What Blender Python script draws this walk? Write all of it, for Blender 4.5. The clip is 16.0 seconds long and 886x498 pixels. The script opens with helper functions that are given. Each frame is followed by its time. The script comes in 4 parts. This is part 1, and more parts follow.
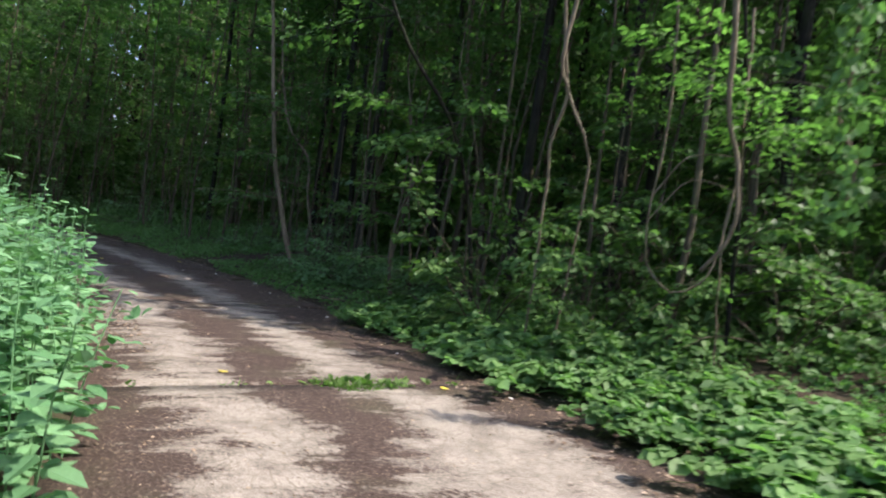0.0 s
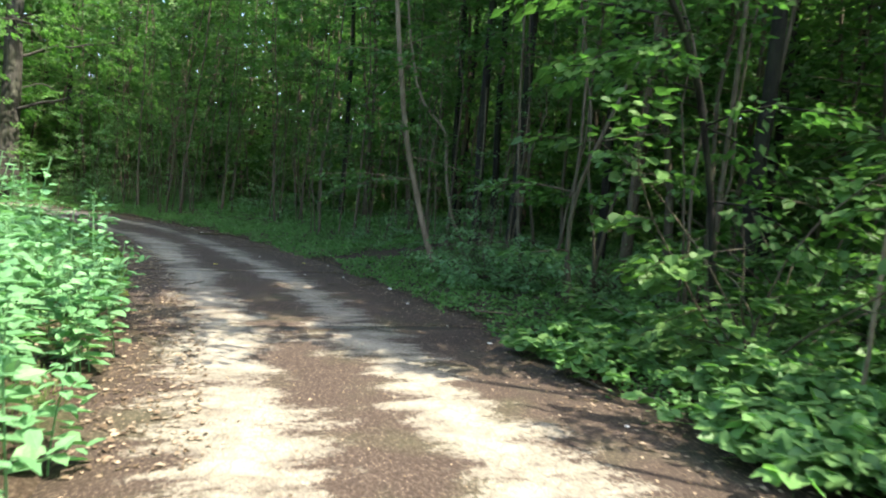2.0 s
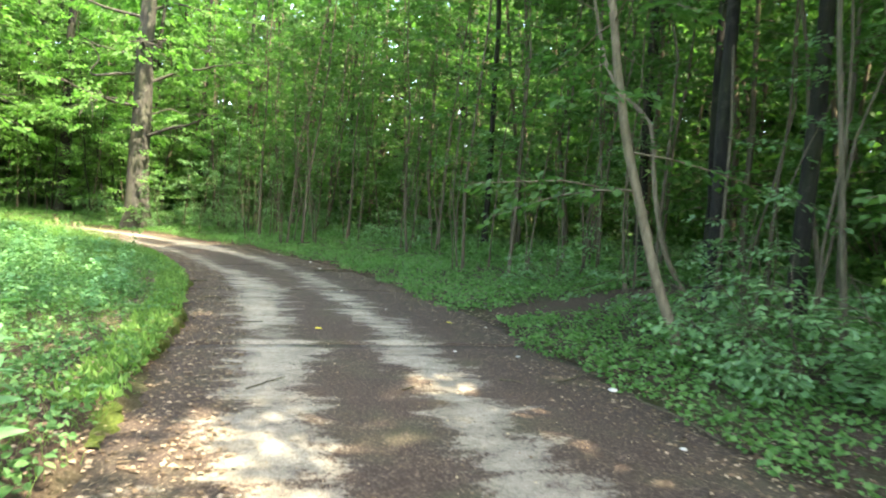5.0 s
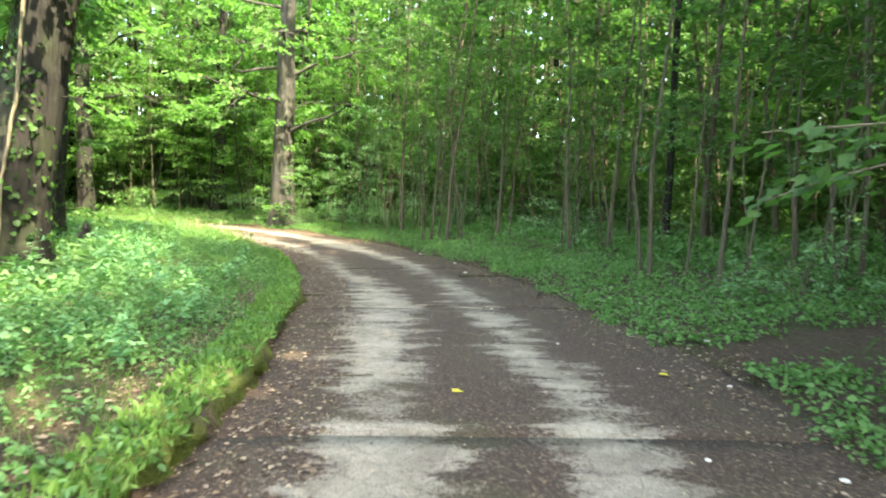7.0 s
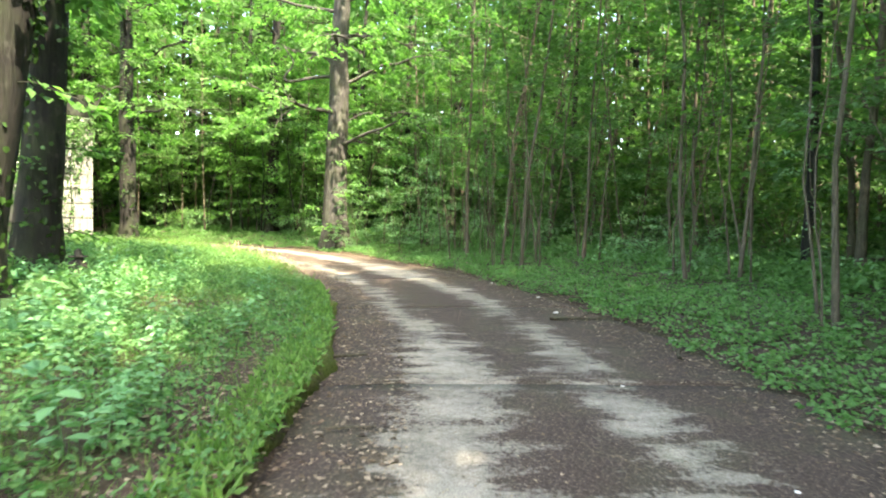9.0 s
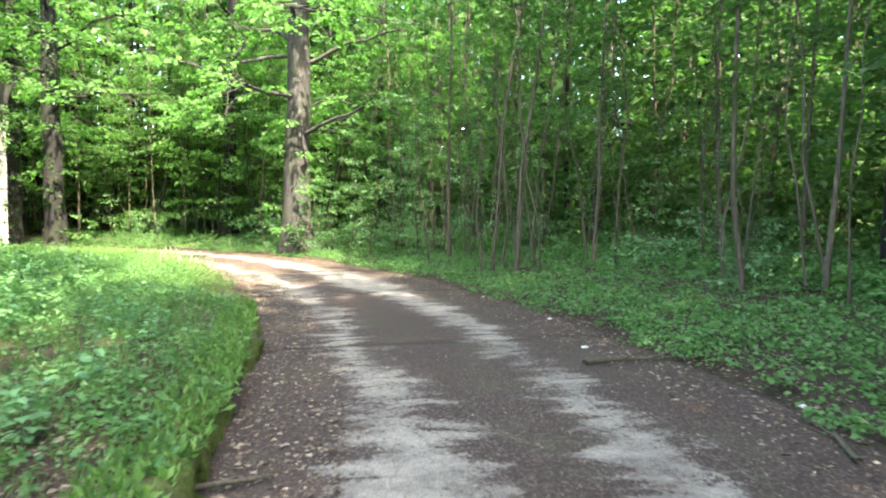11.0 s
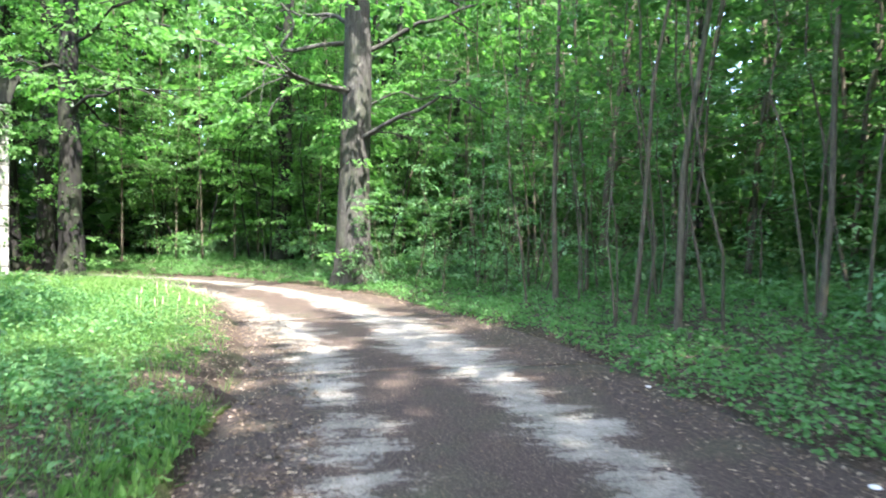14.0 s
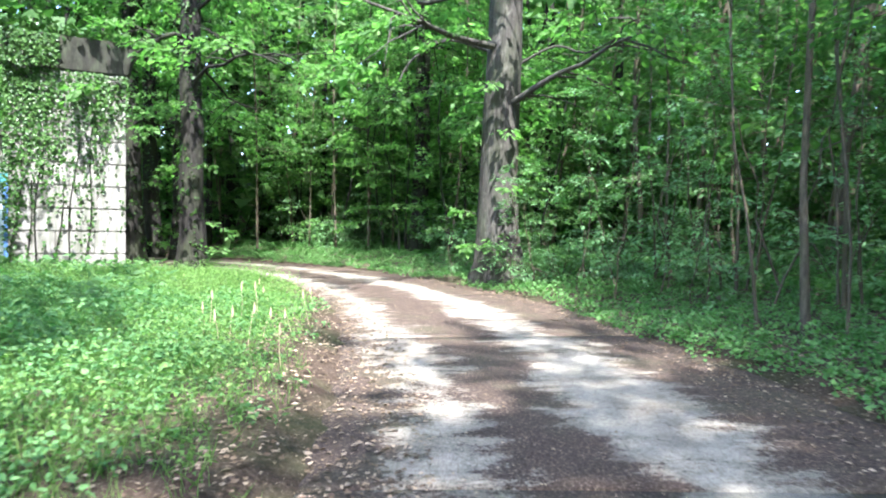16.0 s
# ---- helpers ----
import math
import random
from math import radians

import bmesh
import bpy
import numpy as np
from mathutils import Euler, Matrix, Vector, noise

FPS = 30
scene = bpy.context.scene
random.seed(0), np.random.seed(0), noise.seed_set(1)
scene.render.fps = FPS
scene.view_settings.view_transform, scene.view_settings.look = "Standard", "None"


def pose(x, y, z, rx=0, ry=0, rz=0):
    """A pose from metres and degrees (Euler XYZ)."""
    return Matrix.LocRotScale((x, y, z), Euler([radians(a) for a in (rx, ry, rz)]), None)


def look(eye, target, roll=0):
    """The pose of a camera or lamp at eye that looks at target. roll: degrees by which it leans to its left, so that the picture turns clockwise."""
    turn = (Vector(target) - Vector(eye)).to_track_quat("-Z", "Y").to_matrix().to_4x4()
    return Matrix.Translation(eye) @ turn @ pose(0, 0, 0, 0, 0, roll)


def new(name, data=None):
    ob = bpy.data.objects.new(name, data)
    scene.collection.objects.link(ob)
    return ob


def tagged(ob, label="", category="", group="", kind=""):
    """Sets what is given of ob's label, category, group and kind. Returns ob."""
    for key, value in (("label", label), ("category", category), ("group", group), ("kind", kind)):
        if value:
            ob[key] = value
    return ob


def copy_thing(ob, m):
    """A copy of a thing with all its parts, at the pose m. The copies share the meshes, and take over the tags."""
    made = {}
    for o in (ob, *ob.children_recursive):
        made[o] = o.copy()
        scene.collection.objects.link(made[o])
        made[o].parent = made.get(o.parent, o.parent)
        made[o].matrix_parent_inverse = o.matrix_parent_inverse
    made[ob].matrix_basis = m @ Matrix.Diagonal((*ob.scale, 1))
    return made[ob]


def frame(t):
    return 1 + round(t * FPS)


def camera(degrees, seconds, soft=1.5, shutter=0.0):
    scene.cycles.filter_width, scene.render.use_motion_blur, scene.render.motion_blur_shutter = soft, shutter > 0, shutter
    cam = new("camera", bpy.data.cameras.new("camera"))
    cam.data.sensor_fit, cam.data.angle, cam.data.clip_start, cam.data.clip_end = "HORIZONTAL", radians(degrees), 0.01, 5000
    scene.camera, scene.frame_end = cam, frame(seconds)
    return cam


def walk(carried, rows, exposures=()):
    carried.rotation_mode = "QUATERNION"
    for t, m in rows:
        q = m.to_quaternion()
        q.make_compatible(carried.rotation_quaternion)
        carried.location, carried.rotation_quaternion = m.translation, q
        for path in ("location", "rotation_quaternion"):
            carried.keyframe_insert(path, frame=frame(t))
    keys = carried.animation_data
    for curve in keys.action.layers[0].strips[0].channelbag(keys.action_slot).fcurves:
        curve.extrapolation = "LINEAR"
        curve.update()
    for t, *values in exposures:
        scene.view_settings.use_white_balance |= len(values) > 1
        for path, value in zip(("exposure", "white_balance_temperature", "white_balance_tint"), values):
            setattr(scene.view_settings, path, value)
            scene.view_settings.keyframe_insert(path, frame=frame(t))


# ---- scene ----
cam = camera(68.7, 16.0, 2.0, 0.4)
METRES, EYE, TILT, LEAN, TURN = 27.8, 1.5, 0.0, 0.0, 0.0
ROWS = [
    (0.0, 0.0, 0.0, 0.0, 0.18, -1.32, -7.93),
    (0.5, -0.0065, 0.0312, -0.0008, 3.17, -3.17, -4.19),
    (1.0, -0.0139, 0.0633, -0.001, 7.21, -3.02, -6.73),
    (1.5, -0.0223, 0.0931, -0.0023, 9.15, -3.95, -5.71),
    (2.0, -0.0317, 0.1245, -0.003, 11.96, -4.07, -4.65),
    (2.5, -0.0438, 0.1544, -0.0046, 13.26, -3.6, -4.42),
    (3.0, -0.0574, 0.1847, -0.0051, 18.18, -2.75, -4.71),
    (5.5, -0.1287, 0.3161, -0.0043, 26.75, -2.76, -2.86),
    (6.0, -0.1438, 0.3426, -0.004, 33.33, -2.69, -2.15),
    (6.5, -0.1615, 0.3665, -0.0052, 36.3, -4.15, -1.02),
    (7.0, -0.1785, 0.3921, -0.0048, 36.34, -4.29, -1.88),
    (7.5, -0.1991, 0.4145, -0.0056, 36.94, -3.54, -2.61),
    (8.0, -0.2182, 0.4378, -0.0056, 39.18, -3.81, -1.17),
    (8.5, -0.2393, 0.4587, -0.0058, 41.79, -2.8, -1.49),
    (11.0, -0.3407, 0.5722, -0.0081, 39.67, -2.76, -0.43),
    (11.5, -0.3618, 0.5963, -0.0087, 39.56, -1.63, -2.91),
    (12.0, -0.3831, 0.6197, -0.0094, 40.14, -1.67, -0.91),
    (12.5, -0.4063, 0.6427, -0.0093, 43.82, -2.79, -1.48),
    (13.0, -0.4298, 0.6646, -0.0083, 45.34, -2.08, 0.74),
    (13.5, -0.4535, 0.6859, -0.0079, 45.37, -1.32, -1.41),
    (14.0, -0.4787, 0.7056, -0.0084, 46.17, -0.73, -0.57),
    (14.5, -0.5056, 0.7261, -0.0092, 49.39, -0.09, -0.27),
    (15.0, -0.5313, 0.7448, -0.009, 50.82, -3.43, -0.72),
    (15.5, -0.5586, 0.763, -0.0084, 56.34, -1.85, -0.7),
    (16.0, -0.5857, 0.7794, -0.0083, 58.54, -1.93, -1.11),
]
walk(cam, [(t, pose(0, 0, EYE, TILT, LEAN, TURN) @ pose(METRES * x, METRES * y, METRES * z, 90 + pitch, roll, yaw)) for t, x, y, z, yaw, pitch, roll in ROWS],
     [(0.0, 1.6, 6400, 22), (0.6, 2.05, 6500, 18), (1.5, 2.4, 6700, 11), (3.0, 2.95, 7100, 3), (6.0, 3.85, 8000, 6), (8.5, 3.8, 7700, 8), (12.0, 3.85, 6600, 15), (16.0, 3.4, 5700, 15)])

# ---- light: sun and sky over the wood ----
SUN_AZ, SUN_EL = math.atan2(-0.3, 0.95), radians(55)
world = bpy.data.worlds.new("sky")
scene.world = world
world.use_nodes = True
wn = world.node_tree
sky = wn.nodes.new("ShaderNodeTexSky")
sky.sky_type, sky.sun_disc = "NISHITA", False
sky.sun_elevation, sky.sun_rotation = SUN_EL, radians(90) - SUN_AZ
sky.dust_density, sky.ozone_density = 2.0, 1.0
wn.links.new(sky.outputs[0], wn.nodes["Background"].inputs[0])
wn.nodes["Background"].inputs[1].default_value = 0.15
sun = new("sun", bpy.data.lights.new("sun", "SUN"))
sun.data.energy, sun.data.angle, sun.data.color = 3.0, radians(0.55), (1.0, 0.94, 0.84)
sun_from = Vector((math.cos(SUN_AZ) * math.cos(SUN_EL), math.sin(SUN_AZ) * math.cos(SUN_EL), math.sin(SUN_EL)))
sun.matrix_world = look(sun_from * 60, (0, 0, 0))


# ---- materials ----
def mat(name, rough=0.8, metal=0.0, spec=0.3):
    m = bpy.data.materials.new(name)
    m.use_nodes = True
    b = m.node_tree.nodes["Principled BSDF"]
    b.inputs["Roughness"].default_value, b.inputs["Metallic"].default_value = rough, metal
    b.inputs["Specular IOR Level"].default_value = spec
    return m, m.node_tree, b


def node(nt, kind, **values):
    n = nt.nodes.new(kind)
    for key, value in values.items():
        if key in n.inputs:
            n.inputs[key].default_value = value
    return n


def ramp(nt, source, stops):
    r = nt.nodes.new("ShaderNodeValToRGB")
    e = r.color_ramp.elements
    while len(e) < len(stops):
        e.new(0.5)
    for i, (at, c) in enumerate(stops):
        e[i].position, e[i].color = at, (*c, 1) if len(c) == 3 else c
    nt.links.new(source, r.inputs[0])
    return r.outputs[0]


def mix(nt, fac, a, b, mode="MIX"):
    m = nt.nodes.new("ShaderNodeMix")
    m.data_type, m.blend_type = "RGBA", mode
    for sock, value in ((m.inputs[0], fac), (m.inputs[6], a), (m.inputs[7], b)):
        if isinstance(value, (int, float)):
            sock.default_value = value
        elif isinstance(value, tuple):
            sock.default_value = (*value, 1)
        else:
            nt.links.new(value, sock)
    return m.outputs[2]


def place(nt, sx=1.0, sy=1.0, sz=1.0, use="Object", turn=0.0):
    c, mp = nt.nodes.new("ShaderNodeTexCoord"), nt.nodes.new("ShaderNodeMapping")
    mp.inputs["Scale"].default_value = (sx, sy, sz)
    mp.inputs["Rotation"].default_value = (0, 0, turn)
    nt.links.new(c.outputs[use], mp.inputs[0])
    return mp.outputs[0]


def noise_at(nt, vec, scale, detail=4.0, rough=0.6, distort=0.0):
    n = node(nt, "ShaderNodeTexNoise", Scale=scale, Detail=detail, Roughness=rough, Distortion=distort)
    if vec is not None:
        nt.links.new(vec, n.inputs["Vector"])
    return n.outputs[0]


def bump(nt, b, height, strength=0.4, dist=0.02):
    n = node(nt, "ShaderNodeBump", Strength=strength, Distance=dist)
    nt.links.new(height, n.inputs["Height"])
    nt.links.new(n.outputs[0], b.inputs["Normal"])


def leaf_mat(name, dark, mid, light, glow=0.45, rough=0.55, spec=0.22):
    """A leaf: coloured leaf by leaf, lets light through from behind."""
    m, nt, b = mat(name, rough, 0, spec)
    geo = nt.nodes.new("ShaderNodeNewGeometry")
    col = ramp(nt, geo.outputs["Random Per Island"], [(0.0, dark), (0.5, mid), (1.0, light)])
    info = nt.nodes.new("ShaderNodeObjectInfo")
    hsv = nt.nodes.new("ShaderNodeHueSaturation")
    val = node(nt, "ShaderNodeMapRange", **{"To Min": 0.8, "To Max": 1.2})
    nt.links.new(info.outputs["Random"], val.inputs[0])
    nt.links.new(val.outputs[0], hsv.inputs["Value"])
    nt.links.new(col, hsv.inputs["Color"])
    vein = noise_at(nt, place(nt), 60, 2)
    col = mix(nt, 0.25, hsv.outputs[0], ramp(nt, vein, [(0.3, (0.35, 0.35, 0.35)), (0.7, (1, 1, 1))]), "MULTIPLY")
    nt.links.new(col, b.inputs["Base Color"])
    tr = nt.nodes.new("ShaderNodeBsdfTranslucent")
    nt.links.new(mix(nt, 1.0, col, (1.12, 1.5, 0.78), "MULTIPLY"), tr.inputs[0])
    mx = node(nt, "ShaderNodeMixShader", Fac=glow)
    nt.links.new(b.outputs[0], mx.inputs[1])
    nt.links.new(tr.outputs[0], mx.inputs[2])
    nt.links.new(mx.outputs[0], nt.nodes["Material Output"].inputs[0])
    return m


def bark_mat(name, dark, light, sx=26.0, sz=4.0, moss=0.3, depth=0.03, lichen=0.2):
    m, nt, b = mat(name, 0.9, 0, 0.2)
    v = place(nt, sx, sx, sz)
    ridge = noise_at(nt, v, 1.0, 6, 0.65, 0.6)
    col = ramp(nt, ridge, [(0.3, dark), (0.7, light)])
    patch = noise_at(nt, place(nt, 1.6, 1.6, 0.7), 1.5, 5, 0.65)
    col = mix(nt, ramp(nt, patch, [(0.45, (0, 0, 0)), (0.72, (moss, moss, moss))]), col, (0.05, 0.07, 0.025))
    pale = noise_at(nt, place(nt, 2, 2, 2), 2.3, 6, 0.7)
    col = mix(nt, ramp(nt, pale, [(0.55, (0, 0, 0)), (0.75, (lichen, lichen, lichen))]), col, (0.3, 0.29, 0.24))
    nt.links.new(col, b.inputs["Base Color"])
    bump(nt, b, ridge, 0.8, depth)
    return m


LEAF_TREE = leaf_mat("leaf_hornbeam", (0.046, 0.104, 0.029), (0.066, 0.142, 0.041), (0.098, 0.184, 0.055), 0.5)
LEAF_FAR = leaf_mat("leaf_far_wood", (0.051, 0.119, 0.033), (0.074, 0.162, 0.045), (0.114, 0.209, 0.060), 0.5)
LEAF_MAPLE = leaf_mat("leaf_maple", (0.068, 0.15, 0.04), (0.105, 0.215, 0.06), (0.155, 0.275, 0.085), 0.6)
LEAF_BEECH = leaf_mat("leaf_beech", (0.085, 0.18, 0.072), (0.125, 0.245, 0.1), (0.175, 0.31, 0.135), 0.4, 0.42, 0.4)
LEAF_HERB = leaf_mat("leaf_herb", (0.051, 0.119, 0.042), (0.085, 0.190, 0.063), (0.137, 0.247, 0.090), 0.38)
LEAF_VERGE = leaf_mat("leaf_verge", (0.07, 0.165, 0.045), (0.11, 0.24, 0.07), (0.16, 0.3, 0.1), 0.4)
LEAF_NETTLE = leaf_mat("leaf_nettle", (0.09, 0.21, 0.09), (0.13, 0.28, 0.125), (0.18, 0.35, 0.16), 0.3, 0.5)
LEAF_BRAMBLE = leaf_mat("leaf_bramble", (0.075, 0.155, 0.05), (0.115, 0.23, 0.075), (0.165, 0.29, 0.1), 0.4, 0.45)
LEAF_HAZEL = leaf_mat("leaf_hazel", (0.05, 0.11, 0.032), (0.085, 0.175, 0.05), (0.14, 0.25, 0.075), 0.4, 0.45)
LEAF_IVY = leaf_mat("leaf_ivy", (0.02, 0.05, 0.012), (0.035, 0.08, 0.018), (0.06, 0.12, 0.03), 0.2, 0.35)
LEAF_GRASS = leaf_mat("leaf_grass", (0.058, 0.116, 0.03), (0.098, 0.182, 0.045), (0.158, 0.256, 0.072), 0.45, 0.5)
LEAF_DEAD = leaf_mat("leaf_dead", (0.055, 0.036, 0.024), (0.16, 0.112, 0.072), (0.37, 0.29, 0.21), 0.15, 0.7)
BARK_POLE = bark_mat("bark_pole", (0.03, 0.025, 0.017), (0.125, 0.104, 0.07), 30, 6, 0.5, 0.008)
BARK_PALE = bark_mat("bark_pale", (0.075, 0.06, 0.04), (0.21, 0.175, 0.12), 18, 5, 0.3, 0.006)
BARK_OAK = bark_mat("bark_oak", (0.015, 0.0135, 0.0115), (0.075, 0.07, 0.06), 15, 2.2, 0.35, 0.05, 0.3)
# dark bark, taken near black so its colour carries the trunks' shade
BARK_DARK_SHADED = bark_mat("bark_dark_shaded", (0.006, 0.0055, 0.0048), (0.021, 0.019, 0.0155), 15, 2.6, 0.35, 0.04, 0.1)


# ---- the lie of the land ----
CENTRE = [(3.6, -16), (2.6, -6), (1.35, 0), (0.1, 4.3), (-0.9, 6.2), (-2.6, 9.0), (-4.3, 11.5), (-6.2, 13.9), (-8.5, 16.6), (-11.5, 19.6),
          (-14.0, 21.6), (-16.4, 23.3), (-19.3, 25.1), (-23.1, 26.9), (-27.2, 28.3), (-32.0, 29.0), (-37, 28.6), (-42, 26.6), (-46, 23), (-50, 16)]
HALF = 2.25
EDGE_R = 1.9  # herbs close in over the right-hand edge


def spline(points, step):
    """Points along a smooth line through the given ones."""
    p = np.array([points[0], *points, points[-1]], float)
    out = []
    for i in range(1, len(p) - 2):
        n = max(2, int(np.linalg.norm(p[i + 1] - p[i]) / step))
        for k in range(n):
            t = k / n
            out.append(0.5 * (2 * p[i] + (p[i + 1] - p[i - 1]) * t + (2 * p[i - 1] - 5 * p[i] + 4 * p[i + 1] - p[i + 2]) * t**2
                              + (3 * p[i] - p[i - 1] - 3 * p[i + 1] + p[i + 2]) * t**3))
    out.append(p[-1])
    return np.array(out)


LINE = spline(CENTRE, 0.3)
TANG = np.gradient(LINE, axis=0)
TANG /= np.linalg.norm(TANG, axis=1)[:, None]
RUN = np.concatenate([[0], np.cumsum(np.linalg.norm(np.diff(LINE, axis=0), axis=1))])


def side(xy):
    """Signed distance from the road's middle (right of it is positive) and the distance run along it."""
    xy = np.atleast_2d(np.asarray(xy, float))
    out, run = np.empty(len(xy)), np.empty(len(xy))
    for a in range(0, len(xy), 20000):
        q = xy[a:a + 20000]
        d = ((q[:, None, :] - LINE[None]) ** 2).sum(2)
        i = d.argmin(1)
        v = q - LINE[i]
        cross = v[:, 0] * TANG[i, 1] - v[:, 1] * TANG[i, 0]
        out[a:a + 20000] = np.sign(cross) * np.sqrt(d[np.arange(len(q)), i])
        run[a:a + 20000] = RUN[i] + (v * TANG[i]).sum(1)
    return out, run


def wave(x, y, f, s):
    return np.sin(x * f + 1.3 * s + 1.7 * np.sin(y * f * 0.6 + s)) * np.cos(y * f * 0.9 - s + 1.1 * np.sin(x * f * 0.5 + 2 * s))


def base_z(x, y):
    return -0.23 * (1 - np.exp(-np.maximum(0, -0.6 * x + 0.8 * y) / 10))


def land(xy):
    """The ground's height."""
    xy = np.atleast_2d(np.asarray(xy, float))
    x, y = xy[:, 0], xy[:, 1]
    s, run = side(xy)
    z = base_z(x, y) + 0.012 * wave(x, y, 2.1, 1) * (np.abs(s) > HALF)
    right = np.maximum(0, s - EDGE_R)
    left = np.maximum(0, -s - HALF)
    z += np.minimum(0.13 * right, 0.35 + 0.045 * right) - 0.045 * np.maximum(0, right - 26)
    step = np.clip((left - 0.02) / 0.14, 0, 1)
    z += 0.13 * step * step * (3 - 2 * step) + 0.03 * np.minimum(left, 8)
    z += 0.06 * wave(x, y, 0.55, 3) * np.clip((np.abs(s) - HALF) / 2, 0, 1)
    away = np.clip((np.hypot(x + 14, y - 18) - 44) / 40, 0, 1)
    z += 9.0 * away * away * (3 - 2 * away) * np.clip((np.abs(s) - 4) / 8, 0, 1)
    return z


def on_land(x, y):
    return float(land([(x, y)])[0])


# ---- mesh makers ----
def mesh_of(name, verts, faces, smooth=False):
    """A mesh from arrays of corners and of faces with one count of corners."""
    me = bpy.data.meshes.new(name)
    verts, faces = np.asarray(verts, np.float32), np.asarray(faces, np.int32)
    me.vertices.add(len(verts))
    me.vertices.foreach_set("co", verts.ravel())
    k = faces.shape[1]
    me.loops.add(faces.size)
    me.loops.foreach_set("vertex_index", faces.ravel())
    me.polygons.add(len(faces))
    me.polygons.foreach_set("loop_start", np.arange(0, faces.size, k, dtype=np.int32))
    me.polygons.foreach_set("use_smooth", np.full(len(faces), smooth))
    me.update(calc_edges=True)
    me.validate()
    return me


def put(name, me, material, parent=None, label=""):
    if material and not me.materials:
        me.materials.append(material)
    ob = new(name, me)
    ob.parent = parent
    if label:
        ob["label"] = label
    return ob


def part(name, bm, material, parent, label=""):
    me = bpy.data.meshes.new(name)
    bm.to_mesh(me)
    bm.free()
    return put(name, me, material, parent, label)


def unit(v):
    return v / np.maximum(1e-9, np.linalg.norm(v, axis=-1, keepdims=True))


# leaf outlines: along, across, up
LEAF4 = np.array([(0, 0, 0), (0.45, 0.34, 0.07), (1, 0, -0.06), (0.45, -0.34, 0.07)])
LEAF6 = np.array([(0, 0, 0), (0.22, 0.3, 0.06), (0.62, 0.25, 0.05), (1, 0, -0.1), (0.62, -0.25, 0.05), (0.22, -0.3, 0.06)])
LEAF_BROAD = np.array([(0, 0, 0), (0.12, 0.42, 0.08), (0.6, 0.44, 0.04), (1, 0, -0.12), (0.6, -0.44, 0.04), (0.12, -0.42, 0.08)])
BLADE = np.array([(0, 0.02, 0), (0.5, 0.025, 0.05), (1, 0.0, -0.12), (0.5, -0.025, 0.05)])
BLADE3 = np.array([(0, 0.017, 0), (1, 0.0, -0.05), (0, -0.017, 0)])
LEAF3 = np.array([(0, 0.08, 0), (0.5, 0.42, 0.05), (1, -0.3, -0.05)])
FACES = {3: [(0, 1, 2)], 4: [(0, 1, 2), (0, 2, 3)], 6: [(0, 1, 2, 3), (0, 3, 4, 5)]}


def leaves(at, along, up, size, shape):
    """Corners and faces of many leaves: at, the way each points, its upper side, its length."""
    at, along, up = np.asarray(at, float), unit(np.asarray(along, float)), np.asarray(up, float)
    across = unit(np.cross(up, along))
    up = np.cross(along, across)
    size = np.asarray(size, float)[:, None, None]
    v = at[:, None] + size * (shape[None, :, 0, None] * along[:, None] + shape[None, :, 1, None] * across[:, None] + shape[None, :, 2, None] * up[:, None])
    n = len(shape)
    f = np.array(FACES[n])[None] + (np.arange(len(at)) * n)[:, None, None]
    return v.reshape(-1, 3), f.reshape(-1, f.shape[2])


def join(pieces):
    vs, fs, n = [], [], 0
    for v, f in pieces:
        vs.append(np.asarray(v, float))
        fs.append(np.asarray(f) + n)
        n += len(v)
    return np.concatenate(vs), np.concatenate(fs)


def tube(points, radii, sides=6):
    """Corners and four-sided faces of a tapering bent rod."""
    p = np.asarray(points, float)
    t = unit(np.gradient(p, axis=0))
    ref = np.where(np.abs(t[:, 2:3]) > 0.9, [[1.0, 0, 0]], [[0, 0, 1.0]])
    a = unit(np.cross(t, ref))
    if len(p) > 1:
        for i in range(1, len(p)):
            w = a[i - 1] - t[i] * (a[i - 1] @ t[i])
            a[i] = w / max(1e-6, np.linalg.norm(w))
    b = np.cross(t, a)
    ang = np.arange(sides) / sides * 2 * np.pi
    r = np.asarray(radii, float)[:, None, None]
    v = p[:, None] + r * (np.cos(ang)[None, :, None] * a[:, None] + np.sin(ang)[None, :, None] * b[:, None])
    i, k = np.meshgrid(np.arange(len(p) - 1), np.arange(sides), indexing="ij")
    j = (k + 1) % sides
    f = np.stack([i * sides + k, i * sides + j, (i + 1) * sides + j, (i + 1) * sides + k], -1).reshape(-1, 4)
    return v.reshape(-1, 3), f


def rnd(a, b, n=None):
    return np.random.uniform(a, b, n)


def bent(start, way, length, n=5, droop=0.15, wander=0.08):
    """A wandering line from start."""
    p, d = [np.array(start, float)], np.array(way, float)
    d /= np.linalg.norm(d)
    for _ in range(n):
        d = d + np.random.normal(0, wander, 3) + np.array([0, 0, -droop / n])
        d /= np.linalg.norm(d)
        p.append(p[-1] + d * length / n)
    return np.array(p)


